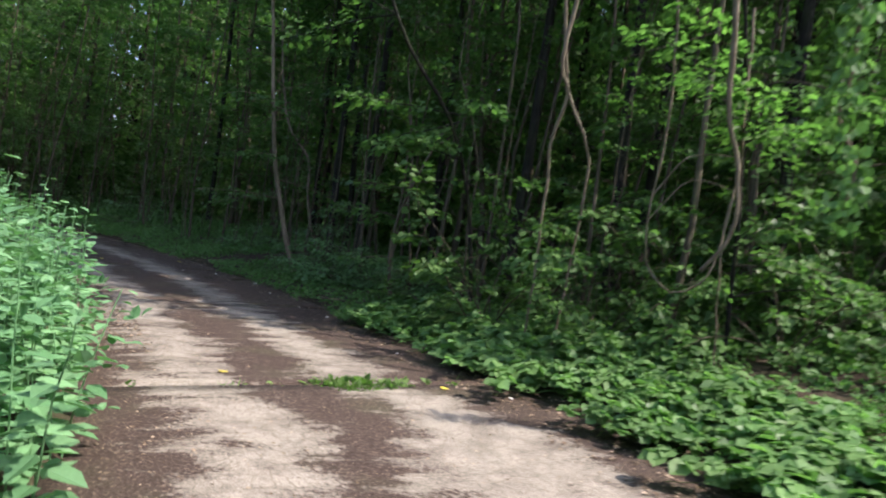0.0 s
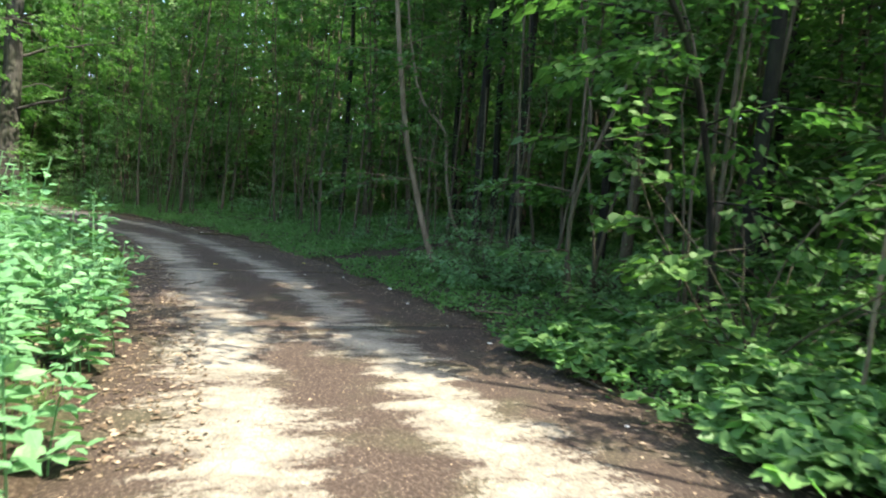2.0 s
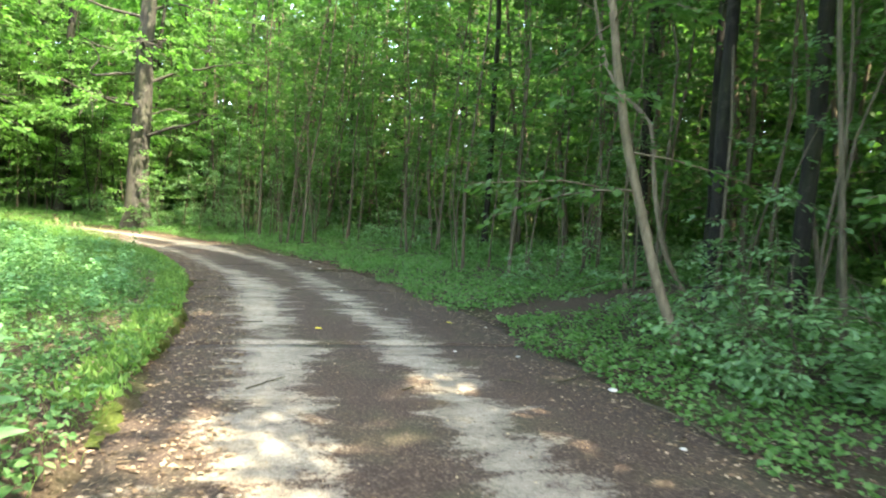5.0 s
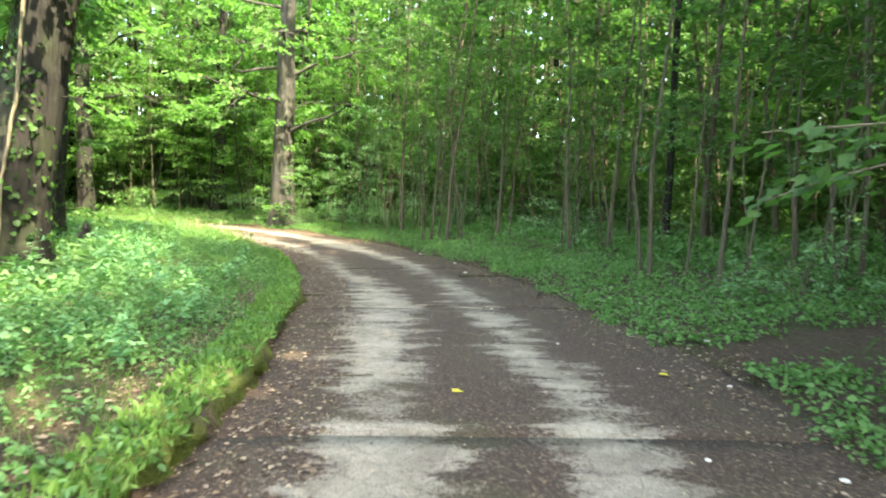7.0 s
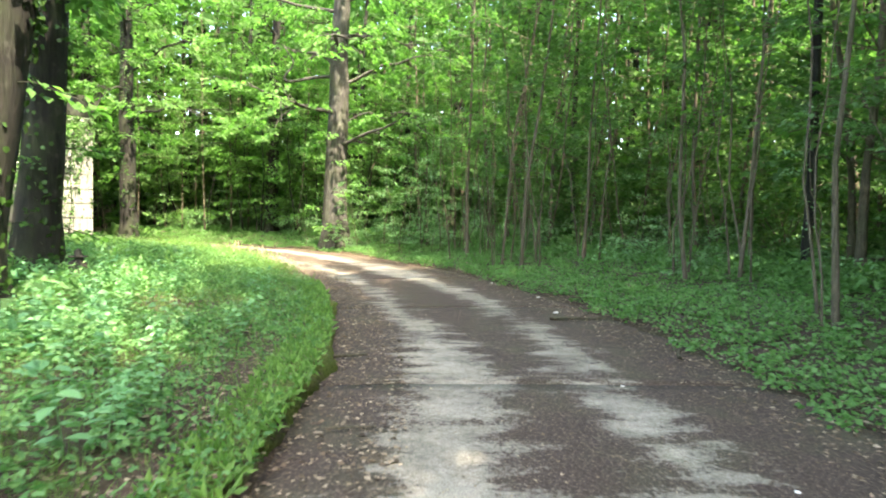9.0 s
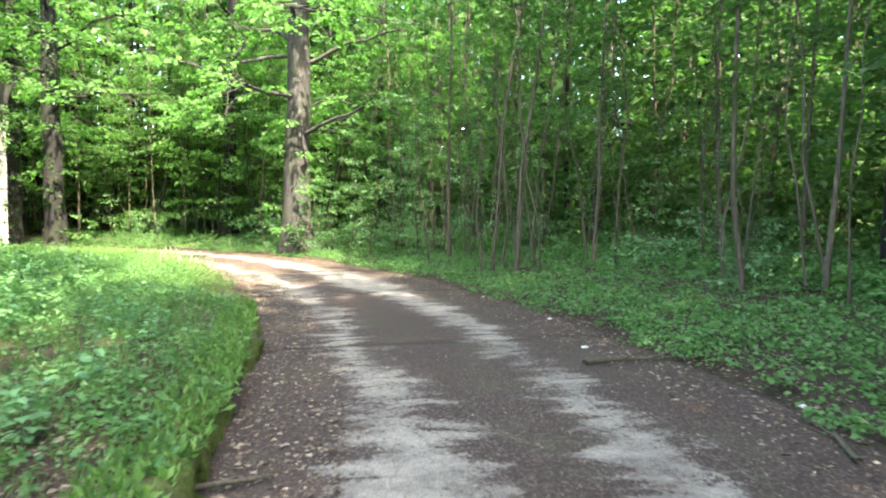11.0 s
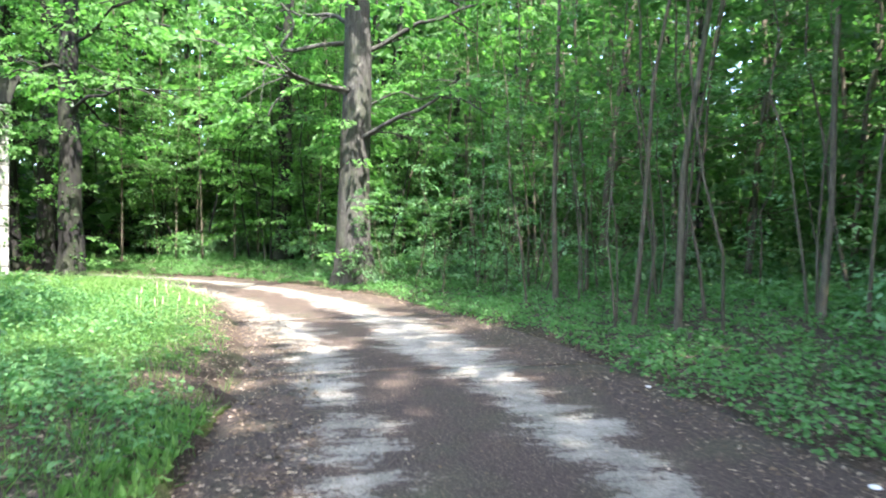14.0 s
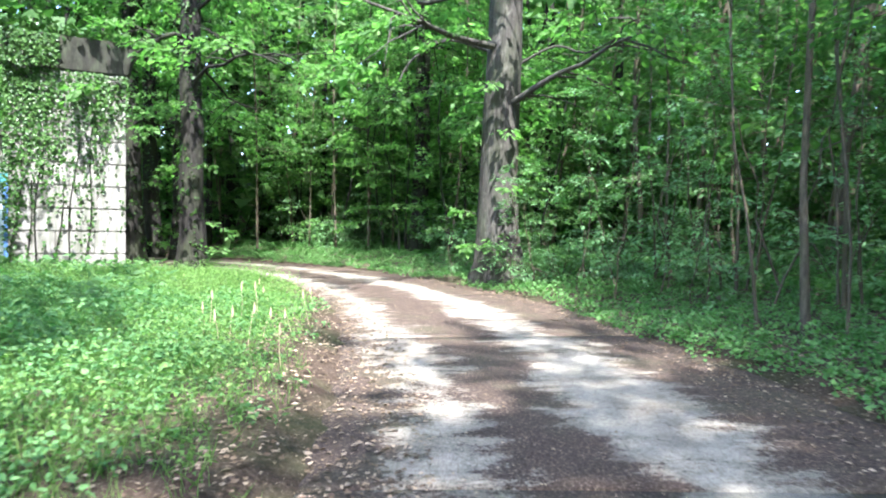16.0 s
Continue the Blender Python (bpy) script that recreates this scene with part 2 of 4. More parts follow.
def spray(line, width, count, size, flat=0.25):
    """Leaves in a flat fan about a twig: their places, ways, upper sides and sizes."""
    u = rnd(0.15, 1.0, count) ** 0.8 * (len(line) - 1)
    i = np.minimum(u.astype(int), len(line) - 2)
    d = line[i + 1] - line[i]
    at = line[i] + d * (u - i)[:, None]
    out = unit(np.cross(d, [0, 0, 1.0]))
    off = rnd(-1, 1, count) * width * (1.1 - 0.6 * u / (len(line) - 1))
    at = at + out * off[:, None] + np.array([0, 0, 1.0]) * (np.random.normal(0, 0.05, count) - 0.12 * np.abs(off))[:, None]
    along = unit(d) * 0.7 + out * np.sign(off)[:, None] * 0.8 + np.random.normal(0, 0.3, (count, 3))
    along[:, 2] -= 0.25
    up = np.array([0, 0, 1.0]) + np.random.normal(0, flat, (count, 3))
    return at, along, up, size * rnd(0.65, 1.25, count)


# ---- ground, one sheet to the horizon ----
def ground_material():
    m, nt, b = mat("forest_floor", 0.95, 0, 0.15)
    v = place(nt)
    litter = noise_at(nt, v, 34, 5, 0.7)
    col = ramp(nt, litter, [(0.3, (0.018, 0.013, 0.009)), (0.52, (0.05, 0.035, 0.024)), (0.64, (0.1, 0.075, 0.052)), (0.78, (0.22, 0.175, 0.125))])
    big = noise_at(nt, v, 0.8, 4, 0.6)
    col = mix(nt, ramp(nt, big, [(0.45, (0, 0, 0)), (0.7, (0.5, 0.5, 0.5))]), col, (0.035, 0.065, 0.016))
    nt.links.new(col, b.inputs["Base Color"])
    bump(nt, b, litter, 0.8, 0.03)
    return m


FLOOR = ground_material()
gx = np.concatenate([-np.geomspace(2500, 62, 14), np.arange(-58, 14, 0.36), np.geomspace(16, 2500, 16)])
gy = np.concatenate([-np.geomspace(2500, 16, 16), np.arange(-12, 50, 0.36), np.geomspace(54, 2500, 14)])
X, Y = np.meshgrid(gx, gy, indexing="ij")
flat_xy = np.stack([X.ravel(), Y.ravel()], 1)
Z = land(flat_xy)
S, _ = side(flat_xy)
Z = np.where(np.abs(S) < HALF - 0.1, Z - 0.12, np.where(np.abs(S) < HALF + 0.12, Z - 0.025, Z))
far = np.hypot(flat_xy[:, 0] + 20, flat_xy[:, 1] - 20)
Z = np.where(far > 150, 8.0, Z)
ii, jj = np.meshgrid(np.arange(len(gx) - 1), np.arange(len(gy) - 1), indexing="ij")
ny = len(gy)
GF = np.stack([ii * ny + jj, (ii + 1) * ny + jj, (ii + 1) * ny + jj + 1, ii * ny + jj + 1], -1).reshape(-1, 4)
ground = put("ground", mesh_of("ground", np.column_stack([flat_xy, Z]), GF, True), FLOOR)
tagged(ground, "dark brown forest floor of soil and leaf litter", "ground", kind="structure")


# ---- the road: cast slabs with worn wheel tracks ----
def road_material():
    m, nt, b = mat("worn_concrete_road", 0.85, 0, 0.25)
    uv = nt.nodes.new("ShaderNodeUVMap")
    uv.uv_map = "along"

    def math_node(op, a, c):
        n = nt.nodes.new("ShaderNodeMath")
        n.operation = op
        for s, value in zip(n.inputs, (a, c)):
            if isinstance(value, (int, float)):
                s.default_value = value
            else:
                nt.links.new(value, s)
        return n.outputs[0]

    def streak(sx, sy, scale, detail=5):
        mp = nt.nodes.new("ShaderNodeMapping")
        mp.inputs["Scale"].default_value = (sx, sy, 1)
        nt.links.new(uv.outputs[0], mp.inputs[0])
        return noise_at(nt, mp.outputs[0], scale, detail, 0.62, 0.4)

    worn = nt.nodes.new("ShaderNodeAttribute")
    worn.attribute_name = "worn"
    ragged = math_node("MULTIPLY", math_node("SUBTRACT", streak(0.7, 1.7, 2.3, 8), 0.5), 1.9)
    drift = math_node("MULTIPLY", math_node("SUBTRACT", streak(0.6, 0.5, 1.5, 4), 0.5), 1.1)
    fine = math_node("MULTIPLY", math_node("SUBTRACT", streak(1, 1, 24, 5), 0.5), 1.1)
    shake = math_node("ADD", math_node("ADD", ragged, drift), fine)
    bare = math_node("ADD", worn.outputs["Fac"], shake)
    track = ramp(nt, bare, [(0.0, (0, 0, 0)), (0.14, (0.55, 0.55, 0.55)), (0.42, (0.9, 0.9, 0.9))])
    v = place(nt)
    track = mix(nt, 1.0, track, ramp(nt, noise_at(nt, v, 2.6, 6, 0.68), [(0.36, (0.55, 0.55, 0.55)), (0.54, (1, 1, 1))]), "MULTIPLY")
    grain = noise_at(nt, v, 90, 4, 0.7)
    blot = noise_at(nt, v, 3.0, 6, 0.7)
    conc = mix(nt, 0.6, ramp(nt, blot, [(0.3, (0.16, 0.144, 0.112)), (0.7, (0.36, 0.325, 0.256))]), ramp(nt, grain, [(0.35, (0.08, 0.073, 0.057)), (0.6, (0.4, 0.365, 0.29))]))
    humus = ramp(nt, noise_at(nt, v, 45, 5, 0.75), [(0.3, (0.014, 0.009, 0.006)), (0.5, (0.042, 0.029, 0.021)), (0.59, (0.092, 0.066, 0.048)), (0.7, (0.28, 0.22, 0.165))])
    damp = noise_at(nt, v, 1.2, 4, 0.6)
    humus = mix(nt, ramp(nt, damp, [(0.5, (0, 0, 0)), (0.75, (0.35, 0.35, 0.35))]), humus, (0.07, 0.08, 0.035))
    crack = node(nt, "ShaderNodeTexVoronoi", Scale=5.5)
    crack.feature = "DISTANCE_TO_EDGE"
    warp = node(nt, "ShaderNodeTexNoise", Scale=3.0, Detail=4.0)
    nt.links.new(v, warp.inputs["Vector"])
    nt.links.new(mix(nt, 0.12, v, warp.outputs[1], "ADD"), crack.inputs["Vector"])
    lines = ramp(nt, crack.outputs[0], [(0.0, (0.45, 0.42, 0.38)), (0.035, (1, 1, 1))])
    conc = mix(nt, 0.6, conc, lines, "MULTIPLY")
    nt.links.new(mix(nt, track, humus, conc), b.inputs["Base Color"])
    bump(nt, b, mix(nt, track, noise_at(nt, v, 55, 5, 0.75), grain), 0.6, 0.012)
    return m


ROAD = road_material()
road = tagged(new("road"), "worn pale concrete track with dark humus between wheel strips", "road", kind="structure")
# distance along the road, then the inner and outer edge of each pale wheel strip
STRIPS = np.array([(0, -1.65, -0.55, -0.1, 1.6), (21, -1.64, -0.57, -0.1, 1.55), (22.6, -1.66, -0.6, 0.1, 0.95), (24.5, -1.7, -0.72, -0.12, 0.82), (27.5, -1.68, -0.73, -0.15, 0.68),
                   (29.2, -1.64, -0.9, 0.06, 0.62), (31.5, -1.57, -0.74, 0.12, 0.78), (33, -1.5, -0.52, 0.05, 0.75), (33.9, -1.5, -0.95, 0.12, 0.75), (35.4, -1.57, -0.7, 0.0, 0.73),
                   (38.4, -1.52, -0.53, 0.12, 0.72), (40.5, -1.46, -0.52, 0.2, 0.85), (42.2, -1.33, -0.97, 0.26, 0.66), (45, -1.46, -0.92, 0.36, 0.98), (48.3, -1.6, -0.95, 0.05, 0.9),
                   (50, -1.68, -1.02, -0.42, 1.0), (52.4, -1.85, -0.95, -0.2, 1.05), (56, -2.0, -1.3, -0.2, 0.7), (90, -1.6, -0.9, 0.1, 0.8)])
SLAB = 5.2
SLAB_START = 2.0


def slab(r0, r1):
    n, w = 22, 30
    rr = np.linspace(r0 + 0.012, r1 - 0.012, n)
    ss = np.linspace(-HALF, HALF, w)
    cx, cy = np.interp(rr, RUN, LINE[:, 0]), np.interp(rr, RUN, LINE[:, 1])
    tx, ty = np.interp(rr, RUN, TANG[:, 0]), np.interp(rr, RUN, TANG[:, 1])
    ln = np.hypot(tx, ty)
    tx, ty = tx / ln, ty / ln
    px = cx[:, None] + ty[:, None] * ss[None]
    py = cy[:, None] - tx[:, None] * ss[None]
    pz = base_z(px, py) + 0.015 - 0.04 * (np.abs(ss)[None] / HALF) ** 6
    v = np.stack([px, py, pz], -1).reshape(-1, 3)
    i, j = np.meshgrid(np.arange(n - 1), np.arange(w - 1), indexing="ij")
    f = np.stack([i * w + j, i * w + j + 1, (i + 1) * w + j + 1, (i + 1) * w + j], -1).reshape(-1, 4)
    rim = [k for k in range(w)] + [k * w + w - 1 for k in range(1, n)] + [(n - 1) * w + k for k in range(w - 2, -1, -1)] + [k * w for k in range(n - 2, 0, -1)]
    low = v[rim] - [0, 0, 0.14]
    skirt = [(rim[k], len(v) + k, len(v) + (k + 1) % len(rim), rim[(k + 1) % len(rim)]) for k in range(len(rim))]
    me = mesh_of("slab", np.concatenate([v, low]), np.concatenate([f, np.array(skirt)]), True)
    lay = me.uv_layers.new(name="along")
    uv = np.column_stack([np.tile(ss, n), np.repeat(rr, w)])
    uv = np.concatenate([uv, uv[rim]])
    idx = np.empty(len(me.loops), np.int32)
    me.loops.foreach_get("vertex_index", idx)
    lay.data.foreach_set("uv", uv[idx].astype(np.float32).ravel())
    edge = [np.interp(uv[:, 1], STRIPS[:, 0], STRIPS[:, k]) for k in (1, 2, 3, 4)]
    worn = np.maximum(np.minimum(uv[:, 0] - edge[0], edge[1] - uv[:, 0]), np.minimum(uv[:, 0] - edge[2], edge[3] - uv[:, 0]))
    me.attributes.new("worn", "FLOAT", "POINT").data.foreach_set("value", np.clip(worn, -0.8, 0.45).astype(np.float32))
    return put("slab", me, ROAD, road)


r = SLAB_START
while r < RUN[-1] - SLAB:
    slab(r, r + SLAB)
    r += SLAB


# ---- trees ----
def pole_tree(height, radius, lean, first, limbs, leafs, size, bark, leaf, reach=1.6, flat=0.4, low=1.15, name="tree", split=False, shape=LEAF4):
    """A slender wood-grown tree: a long stem, thin limbs and flat layered sprays."""
    top = np.array([lean[0], lean[1], height])
    n = 9
    wob = np.cumsum(np.random.normal(0, 0.1, (n, 3)), 0) * [1, 1, 0]
    stem = np.array([top * (k / (n - 1)) for k in range(n)]) + wob - wob[0]
    stem[0, 2] = -0.25
    rad = radius * (1 - 0.8 * np.linspace(0, 1, n) ** 1.1)
    rad[0] *= 1.35
    wood, crown = [tube(stem, rad, 8)], []
    for _ in range(limbs):
        h = first + (height * 0.98 - first) * rnd(0, 1) ** low
        k = h / height * (n - 1)
        i = min(int(k), n - 2)
        p0 = stem[i] + (stem[i + 1] - stem[i]) * (k - i)
        az = rnd(0, 2 * np.pi)
        long = reach * rnd(0.5, 1.2) * (1.15 - 0.5 * h / height)
        line = bent(p0, (math.cos(az), math.sin(az), rnd(0.1, 0.7)), long, 3, 0.5, 0.12)
        wood.append(tube(line, np.linspace(radius * 0.26, 0.004, 4), 3) if split else tube(line[::3], [radius * 0.26, 0.004], 3))
        crown.append(spray(line, long * 0.42, leafs, size, flat))
    at, along, up, sz = (np.concatenate(c) for c in zip(*crown))
    ob = new(name)
    put("trunk", mesh_of("trunk", *join(wood[:1] if split else wood), True), bark, ob)
    for limb in wood[1:] if split else ():
        put("branch", mesh_of("branch", *limb, True), bark, ob)
    put("crown", mesh_of("crown", *leaves(at, along, up, sz, shape)), leaf, ob)
    return ob


def big_tree(name, height, radius, lean, first, limbs, leafs, size, reach, bark, leaf, flare=1.6, ivy=0, low=0):
    """A full-grown tree with a flared, ridged trunk, forked limbs and a wide crown."""
    n, sides = 16, 20
    zs = np.concatenate([[-0.3], np.linspace(0, 1, n - 1) ** 1.4 * height])
    t = np.maximum(zs, 0) / height
    stem = np.column_stack([lean[0] * t, lean[1] * t, zs]) + np.cumsum(np.random.normal(0, 0.03, (n, 3)), 0) * [1, 1, 0]
    rad = radius * (1 - 0.62 * t) * (1 + (flare - 1) * np.exp(-np.maximum(zs, 0) / 0.55))
    v, f = tube(stem, rad, sides)
    ang = np.arange(sides) / sides * 2 * np.pi
    ridge = 1 + 0.07 * np.sin(ang * 5 + 0.6)[None] * (0.3 + np.exp(-np.maximum(zs, 0) / 0.9))[:, None] + np.random.normal(0, 0.018, (n, sides))
    v = (stem[:, None] + (v.reshape(n, sides, 3) - stem[:, None]) * ridge[..., None]).reshape(-1, 3)
    ob = new(name)
    put("trunk", mesh_of("trunk", v, f, True), bark, ob)
    crown = []
    for q in range(limbs):
        h = first + (height - first) * (q + rnd(0, 1)) / limbs
        p0 = np.array([np.interp(h, zs, stem[:, c]) for c in range(3)])
        az = q * 2.4 + rnd(-0.5, 0.5)
        long = reach * rnd(0.7, 1.15) * (1.1 - 0.45 * h / height)
        line = bent(p0, (math.cos(az), math.sin(az), rnd(0.15, 0.7)), long, 7, 0.25, 0.16)
        wood = [tube(line, np.linspace(radius * 0.17, 0.02, 8), 7)]
        for _ in range(7):
            k = rnd(0.5, 7)
            i = min(int(k), 6)
            s0 = line[i] + (line[i + 1] - line[i]) * (k - i)
            a2 = az + rnd(-1.4, 1.4)
            twig = bent(s0, (math.cos(a2), math.sin(a2), rnd(-0.3, 0.6)), long * rnd(0.25, 0.5), 4, 0.5, 0.15)
            wood.append(tube(twig, np.linspace(0.035, 0.006, 5), 3))
            for _ in range(2):
                a3 = a2 + rnd(-1.0, 1.0)
                tip = bent(twig[np.random.randint(1, 5)], (math.cos(a3), math.sin(a3), rnd(-0.4, 0.3)), rnd(0.7, 1.5), 3, 0.4, 0.1)
                crown.append(spray(tip, 0.5, leafs, size, 0.5))
        put("limb", mesh_of("limb", *join(wood), True), bark, ob)
    for _ in range(low):
        h = rnd(0.6, first + 1.5)
        p0 = np.array([np.interp(h, zs, stem[:, c]) for c in range(3)])
        az = rnd(0, 6.28)
        twig = bent(p0 + radius * 0.7 * np.array([math.cos(az), math.sin(az), 0]), (math.cos(az), math.sin(az), 0.1), rnd(0.5, 1.4), 4, 0.5, 0.15)
        put("twig", mesh_of("twig", *tube(twig, np.linspace(0.012, 0.004, 5), 4), True), bark, ob)
        crown.append(spray(twig, 0.35, 40, size * 0.8))
    at, along, up, sz = (np.concatenate(c) for c in zip(*crown))
    put("crown", mesh_of("crown", *leaves(at, along, up, sz, LEAF4)), leaf, ob)
    if ivy:
        a, h = rnd(0, 6.28, ivy), rnd(0, 1, ivy) ** 0.8 * height * 0.6
        keep = np.sin(a * 2 + h * 1.3) + np.random.normal(0, 0.5, ivy) > 0
        a, h = a[keep], h[keep]
        c = np.column_stack([np.interp(h, zs, stem[:, k]) for k in range(3)])
        rr = np.interp(h, zs, rad) * 1.06
        out = np.column_stack([np.cos(a), np.sin(a), np.zeros(len(a))])
        pos = c + out * rr[:, None]
        put("ivy", mesh_of("ivy", *leaves(pos, np.random.normal(0, 0.6, (len(a), 3)) + [0, 0, -0.7], out + np.random.normal(0, 0.35, (len(a), 3)), rnd(0.06, 0.12, len(a)), LEAF_BROAD)), LEAF_IVY, ob, "dark green ivy")
    return ob


np.random.seed(11)
POLES = [pole_tree(rnd(11, 14), rnd(0.032, 0.048), (rnd(-1.6, 1.6), rnd(-1.6, 1.6)), 3.0 + 0.6 * (k % 3), 32, 48, 0.14, BARK_POLE, LEAF_TREE, rnd(1.6, 2.3)) for k in range(6)]
DEEP = [pole_tree(rnd(12, 16), rnd(0.05, 0.085), (rnd(-1.6, 1.6), rnd(-1.6, 1.6)), 1.5 + 0.6 * (k % 3), 36, 50, 0.24, BARK_POLE, LEAF_TREE, rnd(1.9, 2.6), 0.8, 1.6, shape=LEAF3) for k in range(4)]
TALL = [pole_tree(rnd(12, 15), rnd(0.03, 0.044), (rnd(-1.5, 1.5), rnd(-1.5, 1.5)), 6.0 + 0.6 * (k % 3), 18, 46, 0.14, BARK_POLE, LEAF_TREE, rnd(1.6, 2.1)) for k in range(5)]
USED = set()


def stand(x, y, turn=0.0):
    return pose(x, y, on_land(x, y), 0, 0, turn)


def place_tree(kinds, k, x, y, turn, scale, label, group, category="tree", tilt=0.0):
    """Stands a tree of one of these kinds on the ground; each kind is built once and then copied."""
    src = kinds[k % len(kinds)]
    if src.name in USED:
        ob = copy_thing(src, stand(x, y, turn))
    else:
        USED.add(src.name)
        ob, src.matrix_basis = src, stand(x, y, turn)
    if tilt:
        ob.matrix_basis = pose(x, y, on_land(x, y), tilt, 0, turn)
    ob.scale = (scale, scale, scale * (0.9 + 0.02 * ((k * 7) % 10)))
    return tagged(ob, label, category, group)


# stems that stand along the edge of the road
EDGE = [(-20.9, 30.0, 1.3), (-18.4, 28.5, 1.1), (-17.6, 28.35, 1.35), (-15.9, 28.7, 1.1), (-21.2, 31.5, 1.0), (-14.4, 33.0, 1.5), (-18.9, 31.0, 0.9),
        (-8.9, 22.8, 1.1), (-7.6, 22.3, 1.0), (-5.6, 22.4, 1.0), (-12.2, 26.4, 1.0), (-11.1, 26.0, 1.1), (-6.6, 23.6, 0.9), (-4.2, 19.9, 0.9),
        (-23.6, 32.5, 0.8), (-25.6, 33.2, 0.8), (-3.2, 17.9, 0.9), (-1.9, 15.8, 0.9), (-1.0, 13.1, 0.7), (0.8, 12.2, 1.0), (2.4, 10.6, 0.9), (-13.6, 29.6, 0.9)]
for k, (x, y, s) in enumerate(EDGE):
    place_tree(TALL, k, x, y, k * 77.0, s, "slender young hornbeam with a mossy grey-brown stem at the verge", "young trees of the wood")
rng = random.Random(5)
# thin shoots that spring from the same stools
SHOOTS = [pole_tree(rnd(6, 9), rnd(0.016, 0.024), (rnd(-1.2, 1.2), rnd(-1.2, 1.2)), 3.0, 10, 34, 0.13, BARK_POLE, LEAF_TREE, 1.3, 0.3, 0.9) for _ in range(4)]
for k, (x, y, s) in enumerate(EDGE):
    for q in range(2 + k % 2):
        a = rng.uniform(0, 6.28)
        place_tree(SHOOTS, k + q, x + rng.uniform(0.2, 0.7) * math.cos(a), y + rng.uniform(0.2, 0.7) * math.sin(a), rng.uniform(0, 360), rng.uniform(0.8, 1.15),
                   "thin leaning hornbeam shoot beside an older stem", "hornbeam shoots", "young tree", rng.uniform(2, 11))
spots = [(x, y) for x, y, _ in EDGE]
tries = 0
while len(spots) < 265 and tries < 20000:
    tries += 1
    x, y = rng.uniform(-50, 20), rng.uniform(9, 52)
    s, run = (float(v[0]) for v in side([(x, y)]))
    ok = (HALF + 5.5 if 45 < run < 66 else HALF + 2.4) < s < 29 and not (-16 < x < -7 and 24 < y < 28.5)
    if s < 0:
        ok = s < -HALF - 8 and x < -24 and y > 10 and not (-37 < x < -28 and 18 < y < 27)
    if ok and min((x - a) ** 2 + (y - b) ** 2 for a, b in spots) > (1.5 if abs(s) < 9 else 2.1) ** 2:
        spots.append((x, y))
        near = 0 < s < HALF + 6
        place_tree(POLES if near else DEEP, len(spots), x, y, rng.uniform(0, 360), rng.uniform(0.75, 1.25),
                   "slender young hornbeam with a mossy stem in the wood" if near else "leafy hornbeam standing deep in the wood", "young trees of the wood")


# ---- bushes below the trees ----
def bush(name, height, spread, stems, per, size, leaf, shape=LEAF4, fan=0.4, split=True):
    wood, crown = [], []
    for _ in range(stems):
        az, out = rnd(0, 6.28), rnd(0.2, 1.0)
        line = bent((rnd(-0.12, 0.12), rnd(-0.12, 0.12), -0.1), (math.cos(az) * out, math.sin(az) * out, rnd(0.5, 1.3)), height * rnd(0.6, 1.15), 6, 0.5, 0.12)
        wood.append(tube(line, np.linspace(0.016, 0.005, 7), 5))
        for _ in range(5):
            a2 = az + rnd(-1.3, 1.3)
            twig = bent(line[np.random.randint(1, 7)], (math.cos(a2), math.sin(a2), rnd(-0.1, 0.35)), spread * rnd(0.4, 0.9), 4, 0.45, 0.12)
            if split:
                wood.append(tube(twig, np.linspace(0.008, 0.003, 5), 3))
            crown.append(spray(twig, fan, per, size, 0.3 if split else 0.8))
    ob = new(name)
    for k in range(0, len(wood), 6) if split else ():
        put("stem", mesh_of("stem", *join(wood[k:k + 6]), True), BARK_POLE, ob)
    if not split:
        put("brushwood", mesh_of("brushwood", *join(wood), True), BARK_POLE, ob)
    at, along, up, sz = (np.concatenate(c) for c in zip(*crown))
    at[:, 2] = np.maximum(at[:, 2], 0.06)
    put("foliage", mesh_of("foliage", *leaves(at, along, up, sz, shape)), leaf, ob)
    return ob


BUSHES = [bush("bush", rnd(1.4, 2.6), 1.3, 9, 26, 0.12, LEAF_BEECH) for _ in range(4)]
FILL = [bush("bush", rnd(2.8, 4.6), 2.2, 12, 30, 0.23, LEAF_TREE, LEAF3, 0.7, False) for _ in range(3)]
for k, (x, y, s) in enumerate([(-28.3, 32.4, 0.7), (-28.0, 33.8, 1.1), (-25.0, 34.2, 1.1), (-19.7, 33.0, 1.0), (-22.4, 33.9, 1.1), (-14.6, 30.2, 0.9), (-6.2, 20.9, 0.6), (-4.0, 21.2, 0.7), (-12.8, 27.6, 0.6), (-31.4, 33.2, 0.8)]):
    place_tree(BUSHES, k, x, y, k * 67.0, s, "young beech bush with flat pale-green leaf sprays", "beech bushes", "bush")
SAPLINGS = [pole_tree(rnd(3.2, 4.6), 0.02, (rnd(-0.5, 0.5), rnd(-0.5, 0.5)), 0.35, 15, 38, 0.1, BARK_POLE, LEAF_BEECH, 1.15, 0.18, 1.0, "sapling", True) for _ in range(3)]
